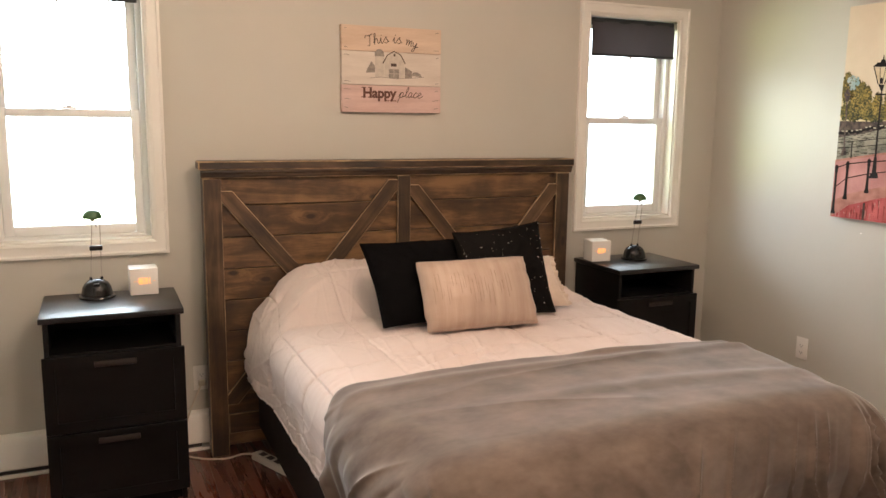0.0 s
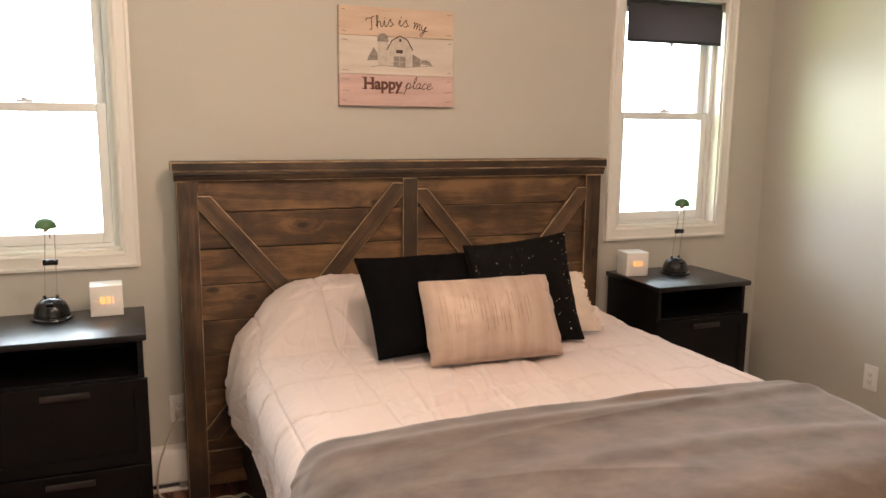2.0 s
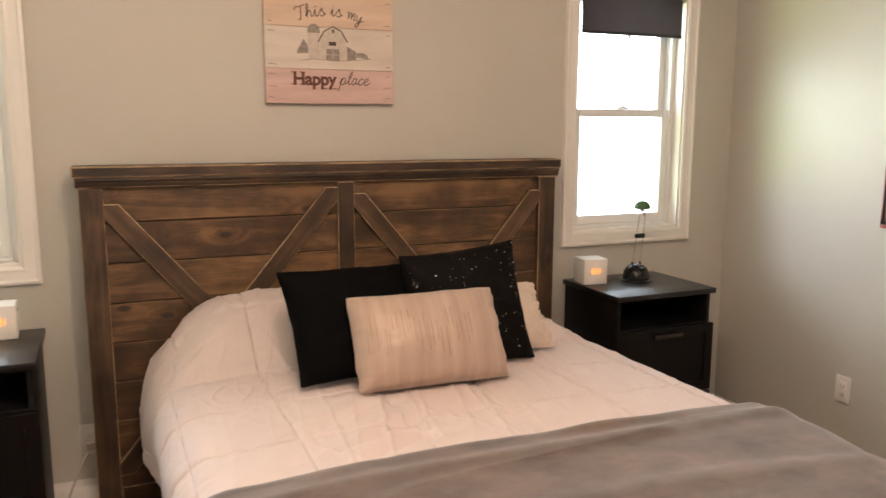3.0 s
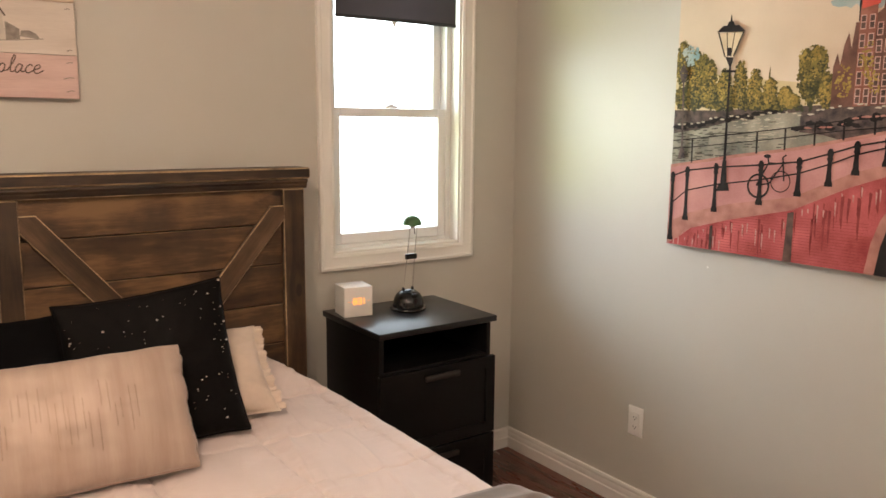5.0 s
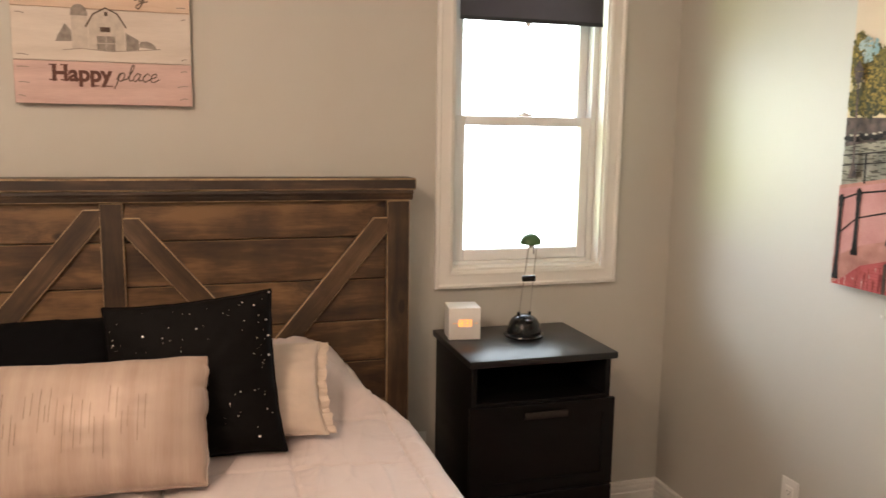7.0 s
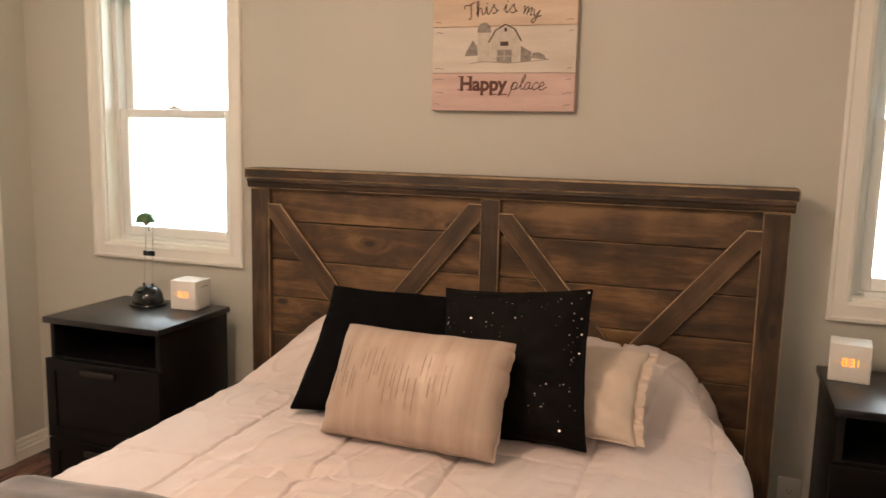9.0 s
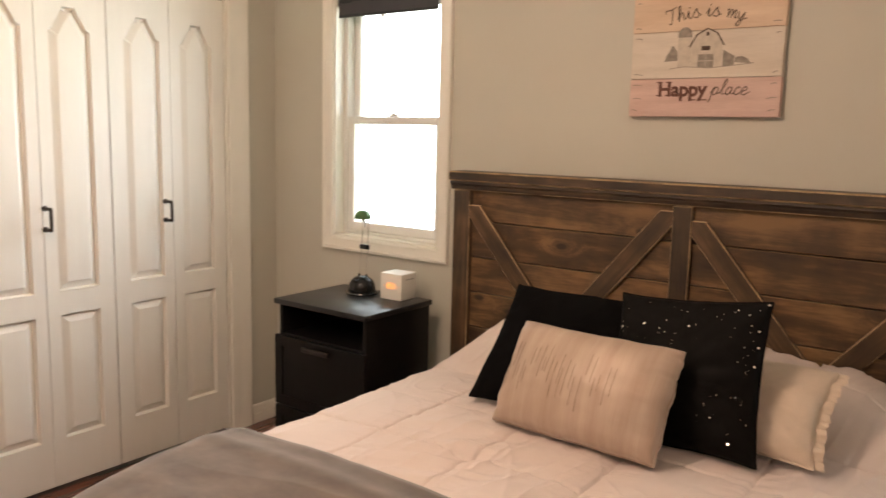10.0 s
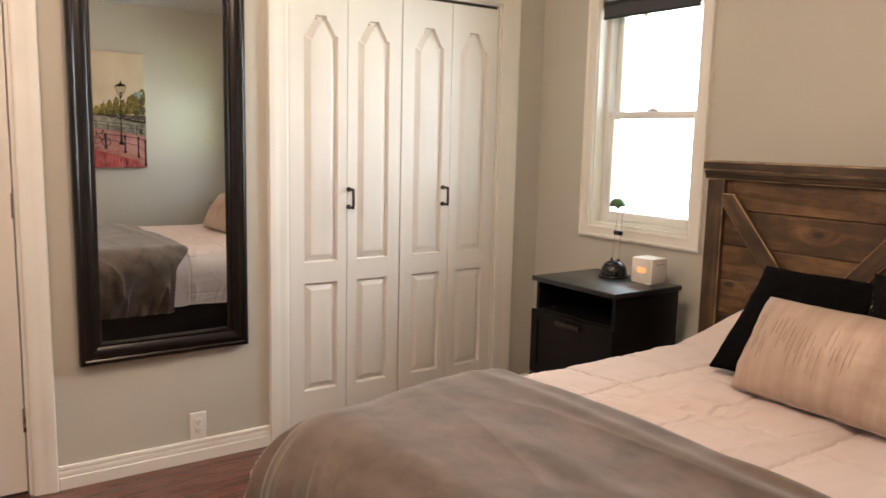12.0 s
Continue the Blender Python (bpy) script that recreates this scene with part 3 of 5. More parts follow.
FY, PY = -0.050, -0.030
part("backing", box(-HW + 0.03, HW - 0.03, 0.001, 0.012, 0.04, 1.25), SLOT, hb, smooth=0)
for k in range(9):
    z1 = 1.250 - 0.1375 * k
    part("plank", box(-HW + 0.03, HW - 0.03, PY + random.uniform(0, 0.003), 0.0, max(0.04, z1 - 0.1333), z1, (0.0026, 0.0018, 0.0022)[k % 3], seg=1, edge=1), [WOOD, RUBBED], hb, smooth=0)
for x0 in (-HW + 0.017, HW - 0.094):
    board("post", x0, x0 + 0.076, FY, 0.03, 0.0, 1.232, WOODV)
board("centre_stile", -0.032, 0.032, FY - 0.001, PY - 0.0005, 0.10, 1.232, WOODV)
board("top_rail", -HW + 0.017, HW - 0.017, FY - 0.004, 0.03, 1.233, 1.266, WOODCAP)
bm = prism([(-0.052, 1.234), (-0.058, 1.244), (-0.058, 1.250), (-0.064, 1.258), (-0.0635, 1.2655), (-0.052, 1.2655)], lambda u, v, d: (-HW + 0.010 + (2 * HW - 0.02) * d, u, v))
part("moulding", bm, WOODCAP, hb)
board("cap", -HW, HW, -0.066, 0.045, 1.267, 1.304, WOODCAP, 0.005)
board("bottom_rail", -HW + 0.094, HW - 0.095, FY, PY - 0.0005, 0.10, 0.19, WOOD)


def brace(p, q, w, y0, y1, square=(False, False)):
    """A brace from p to q, cut plumb at its ends, with the grain along it."""
    p, q = Vector(p), Vector(q)
    d = q - p
    L, a = d.length, math.atan2(d.y, d.x)
    cut = w / 2 / math.tan(a) if abs(math.tan(a)) > 0.05 else 0.0
    c0, c1 = (0.0 if square[0] else cut), (0.0 if square[1] else cut)
    bm = prism([(c0, -w / 2), (L + c1, -w / 2), (L - c1, w / 2), (-c0, w / 2)], lambda u, v, k: (u, y0 + (y1 - y0) * k, v))
    bmesh.ops.recalc_face_normals(bm, faces=bm.faces)
    bmesh.ops.bevel(bm, geom=bm.edges[:], offset=0.0028, segments=1, affect="EDGES", material=1)
    ob = part("brace", bm, [WOODB, WORN], hb, smooth=0)
    ob.matrix_basis = Matrix.Translation((p.x, 0, p.y)) @ Matrix.Rotation(-a, 4, "Y")


for sg in (-1, 1):
    xi, xo = sg * 0.0325, sg * (HW - 0.0945)
    xm, zm = (xi + xo) / 2, 0.705
    zt, zb = 1.178, 0.232
    g = 0.046 / math.hypot(xi - xm, zt - zm)
    brace((xo, zt), (xi, zb), 0.066, FY + 0.001, PY - 0.0008)
    up = 0.036 if sg < 0 else 0.010
    brace((xi, zt + up), (xm + (xi - xm) * g, zm + (zt - zm) * g + up), 0.066, FY + 0.0015, PY - 0.0006, (False, True))
    brace((xm - (xi - xm) * g, zm - (zt - zm) * g), (xo, zb), 0.066, FY + 0.0015, PY - 0.0006, (True, False))

# ---- bed ----
BX = 1.4725
bed = thing("bed_base", "dark brown upholstered platform bed base on short legs", "bed", (BX, 2.40, 0))
part("side_panel", box(-0.700, -0.665, -0.83, 1.035, 0.13, 0.40, 0.012, seg=3), BASEFAB, bed)
part("side_panel", box(0.665, 0.700, -0.83, 1.035, 0.13, 0.40, 0.012, seg=3), BASEFAB, bed)
part("foot_panel", box(-0.699, 0.699, -0.866, -0.831, 0.13, 0.40, 0.012, seg=3), BASEFAB, bed)
part("deck", box(-0.664, 0.664, -0.830, 1.035, 0.30, 0.36), BASEFAB, bed)
for x in (-0.60, 0.60):
    for y in (-0.78, 0.0, 0.95):
        part("leg", box(x - 0.03, x + 0.03, y - 0.03, y + 0.03, 0.0, 0.30, 0.004), BLACKWOOD, bed)
solid("mattress", box(BX - 0.66, BX + 0.66, 1.60, 3.44, 0.36, 0.56, 0.05, seg=4), SHAM, "pale mattress under the duvet", "mattress")


def bed_top(X, y):
    """Height of the bed's surface."""
    hump = sstep(3.00, 3.34, y)
    return 0.686 + 0.020 * (1 - (X / 0.75) ** 2) + (0.165 - 0.038 * sstep(0.10, 0.40, X)) * hump * (1 - 0.10 * np.exp(-((X - 0.02) / 0.10) ** 2))


def drape(p, q, y0, b, R, lift, hem, lean):
    """A cloth over the bed: p across, q along from y0; returns positions, the depth of fall and the way outwards."""
    y = y0 - np.minimum(q, b)
    k = sstep(3.0, 3.33, y)
    east = sstep(0.0, 0.3, p)
    R = R - 0.050 * east
    Rx, Rz = R + (0.385 - 0.10 * east - R) * k, R + (0.455 - 0.11 * east - R) * k
    a = 0.748 + 0.088 * east * (1 - k) + 0.026 * k - Rx
    ex, ey = np.maximum(np.abs(p) - a, 0), np.maximum(q - b, 0)
    d = np.maximum(ex, ey)
    ang = np.where(d > 1e-6, np.pi / 2 * ey / (ex + ey + 1e-9), 0)
    dx, dy = np.sign(p) * np.cos(ang), -np.sin(ang)
    A = 1.5 * (Rx + Rz) / 2
    th = np.clip(d / A, 0, 1) * np.pi / 2
    top = bed_top(np.clip(p, -a, a), y) + lift
    total = np.maximum(top - Rz - hem, 0.02)
    full = np.where(ex >= ey, np.abs(p).max() - a, q.max() - b)
    f = np.clip(np.maximum(d - A, 0) / np.maximum(full - A, 1e-6), 0, 1)
    hor = (Rx + lift) * np.sin(th) - lean * f
    z = top - Rz * (1 - np.cos(th)) - f * total
    x = np.clip(p, -a, a) + dx * hor
    return np.stack([BX + x, y + dy * hor, z], -1), f, np.stack([dx, dy], -1), th


def cloth(P, name, thick, material, label, category):
    n, m = P.shape[:2]
    k = np.arange(n * m).reshape(n, m)
    quads = np.stack([k[:-1, :-1], k[1:, :-1], k[1:, 1:], k[:-1, 1:]], -1).reshape(-1, 4)
    me = bpy.data.meshes.new(name)
    me.from_pydata(P.reshape(-1, 3).tolist(), [], quads[:, ::-1].tolist())
    me.materials.append(material)
    me.shade_smooth()
    top = thing(name, label, category)
    ob = new("cover" if name == "duvet" else "cloth", me)
    ob.parent = top
    rim = list(P[0, :]) + list(P[1:, -1]) + list(P[-1, -2::-1])
    part("hem", tube(rim, 0.005 if name == "duvet" else 0.004, 6), material, top, smooth=60)
    mod = ob.modifiers.new("thickness", "SOLIDIFY")
    mod.thickness, mod.offset = thick, -1
    return ob


# duvet: puffed squares, stitched seams, soft creases
pa, qa = np.linspace(-1.06, 1.06, 560), np.linspace(0, 2.20, 540)
p, q = np.meshgrid(pa, qa, indexing="ij")
D, f, out, th = drape(p, q, 3.452, 1.775, 0.13 + 0.08 * sstep(1.40, 1.75, q), -0.012, 0.355, 0.020)
seam = lambda t, w: np.exp(-(t / w) ** 2)
pw, qw = p + 0.008 * fbm(q * 3, p * 3, 61, 2), q + 0.009 * fbm(p * 3, q * 3, 62, 2)
dist_p = np.abs((pw + 0.41) / 0.284 - np.round((pw + 0.41) / 0.284)) * 0.284
dist_q = np.abs((qw - 0.69) / 0.27 - np.round((qw - 0.69) / 0.27)) * 0.27
near = np.minimum(dist_p, dist_q)
puff = -0.0085 * seam(near, 0.0040) + 0.008 * np.clip(near / 0.14, 0, 1) ** 0.8
stripe = fbm(p * 4.0 + 40, q * 50.0 + 7.0 * p, 65, 2)
pucker = 0.0075 * seam(dist_p, 0.065) * stripe + 0.0040 * seam(dist_q, 0.05) * fbm(p * 50.0 + 5.0 * q, q * 4.0, 66, 2)
ridge = lambda x, y, k: 1 - np.abs(2 * fbm(x, y, k, 1)) / 0.75
line = lambda x, y, k, e: np.clip(ridge(x, y, k), 0, 1) ** e
# long creases run from the pillows towards the foot, short ones across them near the hump
along_bed = line(p * 5.5 + q * 1.1, q * 1.3 - p * 0.6, 8, 16)
slant = line(p * 4.2 - q * 2.6, q * 2.2 + p * 1.4, 18, 16)
fan = line(p * 7.5 + q * 3.4, q * 4.4 - p * 2.8, 28, 14) * sstep(1.0, 0.45, q)
fine = line(p * 11.0 + q * 2.0, q * 3.0 - p * 1.5, 38, 14)
# soft drawn wrinkles: across the bed on the closet side, lengthwise on the other
patch = np.clip(0.42 + 1.5 * fbm(p * 2.3 + 11, q * 2.1, 78, 2), 0, 1)
far_side = sstep(-0.25, 0.15, p)
wrinkle = 0.032 * patch * ((1 - far_side) * fbm(q * 19.0 + p * 9.0, p * 2.6 - q * 0.8, 77, 2) + 0.45 * far_side * fbm(p * 19.0 + q * 2.5, q * 1.3, 79, 2))
wrinkle = wrinkle + patch * (0.008 * line(p * 10.0 + q * 2.4, q * 1.2 - p * 0.5, 91, 6) + 0.006 * (1 - far_side) * line(q * 11.0 + p * 6.0, p * 1.8, 93, 6))
crease = 0.008 * fbm(p * 2.2 + 0.8 * q, q * 1.8, 3, 1) + 0.005 * along_bed + 0.003 * slant + 0.004 * fan + 0.002 * fine + wrinkle
side = (0.013 * fbm(q * 7.0 + p * 1.0, p * 1.0, 12, 2) + 0.014 * line(q * 9.0 + p * 1.2, p * 1.5, 13, 6)) * sstep(0.0, 0.6, f) * (1 - 0.7 * sstep(0.7, 1.0, f))
covered = 1 - 0.9 * sstep(1.21, 1.28, q)
calm = 1 - 0.75 * np.exp(-((th - 0.75) / 0.65) ** 2) * sstep(0.25, 0.6, p) * sstep(0.30, 0.50, q) - 0.20 * sstep(0.2, 0.9, th) * (p < 0)
w = ((puff + crease + pucker) * calm - 0.010) * covered
D[..., 2] += w * np.cos(th) - 0.012 * (1 - covered)
for ax in (0, 1):
    D[..., ax] += (w * np.sin(th) + side * covered - 0.016 * (1 - covered) * np.sin(th)) * out[..., ax]
D[..., 2] += 0.010 * f * (fbm(q * 3.0, p * 0.3, 31, 1) + 0.1) + 0.022 * f * sstep(0.6, 1.6, q)
cloth(D, "duvet", 0.010, DUVETM, "pale cream quilted duvet over the bed, softly creased", "duvet")

# throw: smooth over the foot, hanging in folds
pa, qa = np.linspace(-1.08, 1.08, 460), np.linspace(0, 1.03, 300)
p, q = np.meshgrid(pa, qa, indexing="ij")
D, f, out, th = drape(p, q, 2.225, 0.545, 0.135 + 0.085 * sstep(0.18, 0.53, q), 0.010, 0.34, 0.030)
D[..., 1] += 0.018 * fbm(p * 3.0, p * 0 + 0.5, 41, 2) * (1 - sstep(0, 0.35, q))
# the upper edge slips towards the foot where it falls over the near side
slip = np.where(p < 0, 0.10, 0.05) * sstep(0.35, 1.57, th) * (1 - np.clip(q / 0.55, 0, 1)) * (np.abs(out[..., 0]) > 0.7)
D[..., 1] -= slip
ang = np.arctan2(out[..., 1], out[..., 0])
peri = D[..., 0] - D[..., 1] * np.sign(p) + ang * 0.2
fold = 0.040 * fbm(peri * 8.0, f * 0.4 + 0.2, 21, 2) + 0.034 * (line(peri * 18.0, f * 0.5 + 0.3, 22, 3) - 0.25) + 0.010 * fbm(peri * 34.0, f * 1.2, 23, 1)
corner = np.exp(-((np.abs(p) - 0.74) / 0.16) ** 2) * sstep(0.40, 0.65, q)
ramp = (0.80 * sstep(0.0, 0.35, f) + 0.85 * sstep(0.40, 1.25, th)) * (0.75 + 0.7 * corner)
for ax in (0, 1):
    D[..., ax] += np.maximum(fold * 0.95 - 0.012, -0.010) * ramp * out[..., ax]
long = np.exp(-((q - 0.34 - 0.10 * p + 0.02 * np.sin(5 * p)) / 0.045) ** 2) * sstep(-0.45, 0.1, p)
soft = 0.008 * long + 0.010 * fbm(p * 1.6 + q * 2.0, q * 3.0, 51, 2) + 0.004 * np.clip(ridge(p * 1.0 + q * 3.0, q * 4.0 - p * 1.0, 53), 0, 1) ** 4 + 0.0025 * fbm(p * 11, q * 11, 54, 2)
roll = 0.010 * np.exp(-((q - 0.030) / 0.022) ** 2) * (0.6 + 1.6 * fbm(p * 4.0, p * 0, 57, 2)) - 0.006 * np.exp(-(q / 0.012) ** 2) + 0.007 * np.exp(-((q - 0.10) / 0.03) ** 2)
D[..., 2] += (soft + roll + 0.008) * np.cos(th) + 0.02 * f * fbm(peri * 4.0, f * 0, 71, 2)
cloth(D, "throw_blanket", 0.006, BLANKETM, "taupe velvet throw blanket draped over the foot of the bed", "blanket")


# ---- cushions ----
def cushion(name, tl, tr, bl, depth, material, label, pinch=0.06, crease=0.006, seed=1, power=0.42, dent=0.0, gather=0.0, soft_corner=0.0):
    """A stuffed cushion through three corners; local x across, z up, -y out of its face."""
    tl, tr, bl = Vector(tl), Vector(tr), Vector(bl)
    ax = (tr - tl)
    W = ax.length / 2
    ax.normalize()
    up = tl - bl
    up = up - ax * up.dot(ax)
    H = up.length / 2
    up.normalize()
    m = Matrix((ax, up.cross(ax), up)).transposed().to_4x4()
    c = (tr + bl) / 2
    ob = thing(name, label, "cushion")
    ob.matrix_basis = Matrix.Translation(c) @ m
    n = 56
    g = np.linspace(-1, 1, n)
    u, v = np.meshgrid(np.sign(g) * (1 - (1 - np.abs(g)) ** 1.25), np.sign(g) * (1 - (1 - np.abs(g)) ** 1.25), indexing="ij")
    ed = 1 + 0.020 * fbm(u * 4, v * 4, seed + 9, 2)
    x = W * u * (1 - pinch * u * u * (1 - v * v)) * ed
    z = H * v * (1 - pinch * v * v * (1 - u * u)) * ed
    inward = 1 - soft_corner * (u * v) ** 4
    x, z = x * inward, z * inward
    t = depth / 2 * ((1 - u ** 2) * (1 - v ** 2)) ** power
    fade = ((1 - u ** 2) * (1 - v ** 2)) ** 0.3
    radial = np.arctan2(v, u)
    rr = np.sqrt(u * u + v * v)
    wr = crease * fade * (fbm(radial * 5, rr * 2, seed, 3) * 1.4 * rr + fbm(u * 4, v * 4, seed + 3, 3))
    rim_u, rim_v = sstep(0.72, 0.97, np.abs(u)), sstep(0.72, 0.97, np.abs(v))
    wr = wr + crease * fade * (rim_u * fbm(v * 13, u * 1.5, seed + 5, 1) + rim_v * fbm(u * 16, v * 1.5, seed + 6, 1)) * 1.6
    wr = wr + fade * dent * fbm(u * 1.7 + 3, v * 1.5, seed + 21, 2)
    ends = sstep(0.60, 0.92, u)
    wr = wr + fade * gather * ends * (fbm(v * 9.0 + 2 * u, u * 2.0, seed + 31, 2) - 0.25)
    x = x + gather * 0.8 * sstep(0.85, 1.0, u) * fbm(v * 8.0, u * 0, seed + 33, 2)
    for side, nm in ((-1, "front_cover"), (1, "back_cover")):
        P = np.stack([x, side * (t + wr + 0.0015), z], -1)
        o = part(nm, grid_mesh(P), material, ob, smooth=180)
    edge = [(x[i, 0], 0, z[i, 0]) for i in range(n)] + [(x[-1, j], 0, z[-1, j]) for j in range(1, n)] + [(x[i, -1], 0, z[i, -1]) for i in range(n - 2, -1, -1)] + [(x[0, j], 0, z[0, j]) for j in range(n - 2, 0, -1)]
    part("piping", tube(edge + edge[:1], 0.0035, 6), material, ob, smooth=60)
    return ob, W, H, (lambda a, b: -(depth / 2 * ((1 - a ** 2) * (1 - b ** 2)) ** power + 0.0015)), lambda a, b: (W * a * (1 - pinch * a * a * (1 - b * b)), H * b * (1 - pinch * b * b * (1 - a * a)))


cushion("black_cushion", (1.136, 3.057, 0.990), (1.560, 3.075, 0.985), (1.120, 2.787, 0.708), 0.13, BLACKFAB, "plain black cotton square cushion leaning on the bed", seed=4)
sq, SW, SH, sface, sxy = cushion("sequin_cushion", (1.496, 2.978, 1.028), (1.883, 2.953, 1.060), (1.520, 2.850, 0.665), 0.12, SEQFAB, "black square cushion sprinkled with tiny sequins", seed=8, dent=0.008)
bm = bmesh.new()
rng = random.Random(5)
for k in range(190):
    a, b = rng.uniform(-0.93, 0.93), rng.uniform(-0.93, 0.93)
    if rng.random() > 0.45 + 0.55 * math.exp(-((a - 0.35) ** 2 + (b - 0.1) ** 2) / 0.3):
        continue
    x, z = sxy(a, b)
    c = Vector((x, sface(a, b) - 0.0025, z))
    nrm = Vector((rng.uniform(-0.5, 0.5), -1, rng.uniform(-0.4, 0.6))).normalized()
    bmesh.ops.create_circle(bm, cap_ends=True, segments=6, radius=rng.choice((0.0008, 0.0010, 0.0013, 0.0019)), matrix=Matrix.Translation(c) @ nrm.to_track_quat("Z", "Y").to_matrix().to_4x4())
for a, b, r in ((0.985, 0.97, 0.0032), (0.72, -0.80, 0.0030), (0.97, 0.42, 0.0028), (0.96, 0.18, 0.0026), (0.95, 0.62, 0.0024), (-0.52, 0.58, 0.0030), (0.10, 0.60, 0.0024), (0.62, 0.05, 0.0026)):
    x, z = sxy(a, b)
    bmesh.ops.create_circle(bm, cap_ends=True, segments=10, radius=r, matrix=Matrix.Translation((x, sface(a, b) - 0.004, z)) @ Vector((0.1, -1, 0.35)).normalized().to_track_quat("Z", "Y").to_matrix().to_4x4())
tagged(part("sequins", bm, SEQ, sq, "tiny silver sequins", smooth=0), kind="stuff")
cu, CW, CH, cface, cxy = cushion("satin_cushion", (1.281, 2.838, 0.940), (1.738, 2.807, 0.944), (1.271, 2.690, 0.700), 0.155, SATIN, "silver-rose satin oblong cushion with woven slub lines", pinch=0.030, crease=0.0040, seed=14, power=0.41, dent=0.012, gather=0.006, soft_corner=0.014)
for k in range(30):
    a, b, l = -0.86 + 0.055 * k + rng.uniform(-0.022, 0.022), rng.uniform(0.02, 0.55), rng.uniform(0.2, 0.75)
    if a > 0.30 and rng.random() < 0.75:
        continue
    pts = []
    for i in range(6):
        bb = b - l * i / 5
        x, z = cxy(a, bb)
        pts.append((x, cface(a, bb) - 0.0075, z))
    part("slub_line", tube(pts, 0.0006, 4), SATINSLIT, cu, smooth=0)
sh, HW2, HH2, hface, hxy = cushion("ruffled_cushion", (1.575, 3.100, 0.885), (2.026, 3.077, 0.886), (1.560, 2.915, 0.700), 0.12, SHAM, "beige satin oblong cushion with a gathered ruffle edge", pinch=0.07, seed=19)
n = 70
P = np.zeros((n, 4, 3))
for i in range(n):
    b = -1 + 2 * i / (n - 1)
    x, z = hxy(1.0, b)
    for j in range(4):
        P[i, j] = (x + (0.0078 + 0.0006 * math.sin(i * 0.61) + 0.0003 * math.sin(i * 1.7)) * j, 0.006 * j / 3 * (math.sin(i * 0.95 + 1.4 * math.sin(i * 0.37)) + 0.5 * math.sin(i * 2.1)) + 0.004 * math.sin(i * 0.4), z)
part("ruffle", grid_mesh(P), SHAM, sh, "gathered satin ruffle", smooth=180)


# ---- nightstands ----
def nightstand(at, label, rz=0):
    n = thing("nightstand", label, "nightstand", at, rz, "matching nightstands")
    w, dpt, h = 0.247, 0.41, 0.772
    part("top", box(-w, w, 0.0, dpt, h - 0.022, h, 0.003), BLACKTOP, n)
    part("side_panel", box(-w + 0.012, -w + 0.030, 0.022, dpt - 0.004, 0.0, h - 0.0225, 0.0015), BLACKWOOD, n)
    part("side_panel", box(w - 0.030, w - 0.012, 0.022, dpt - 0.004, 0.0, h - 0.0225, 0.0015), BLACKWOOD, n)
    part("back_panel", box(-w + 0.0305, w - 0.0305, dpt - 0.012, dpt - 0.005, 0.03, h - 0.023), BLACKWOOD, n)
    part("shelf", box(-w + 0.0305, w - 0.0305, 0.024, dpt - 0.0125, 0.612, 0.630, 0.001), BLACKWOOD, n)
    part("plinth", box(-w + 0.0305, w - 0.0305, 0.040, 0.056, 0.0, 0.048, 0.001), BLACKWOOD, n)
    for z0, z1 in ((0.050, 0.328), (0.334, 0.622)):
        bm = box(-w + 0.003, w - 0.003, 0.002, 0.0205, z0, z1)
        front = min(bm.faces, key=lambda fc: fc.calc_center_median().y)
        bmesh.ops.inset_region(bm, faces=[front], thickness=0.058, depth=0.0)
        bmesh.ops.inset_region(bm, faces=[front], thickness=0.0015, depth=-0.006)
        bmesh.ops.bevel(bm, geom=[e for e in bm.edges if e.calc_length() > 0.2 and len(e.link_faces) == 2 and e.calc_face_angle(0) > 1.5], offset=0.0015, segments=1, affect="EDGES")
        d = part("drawer", bm, BLACKWOOD, n)
        zh = z1 - 0.030
        bm = box(-0.072, 0.072, -0.018, -0.010, zh - 0.011, zh + 0.011, 0.003)
        rod((-0.058, -0.012, zh), (-0.058, 0.003, zh), 0.005, bm=bm), rod((0.058, -0.012, zh), (0.058, 0.003, zh), 0.005, bm=bm)
        part("handle", bm, HANDLEBLACK, d, "flat dark bar pull")
    return n


nightstand((0.200, 3.108, 0), "black-brown two-drawer nightstand with open shelf, by the closet")
nightstand((2.728, 3.160, 0), "black-brown two-drawer nightstand with open shelf, in the corner")


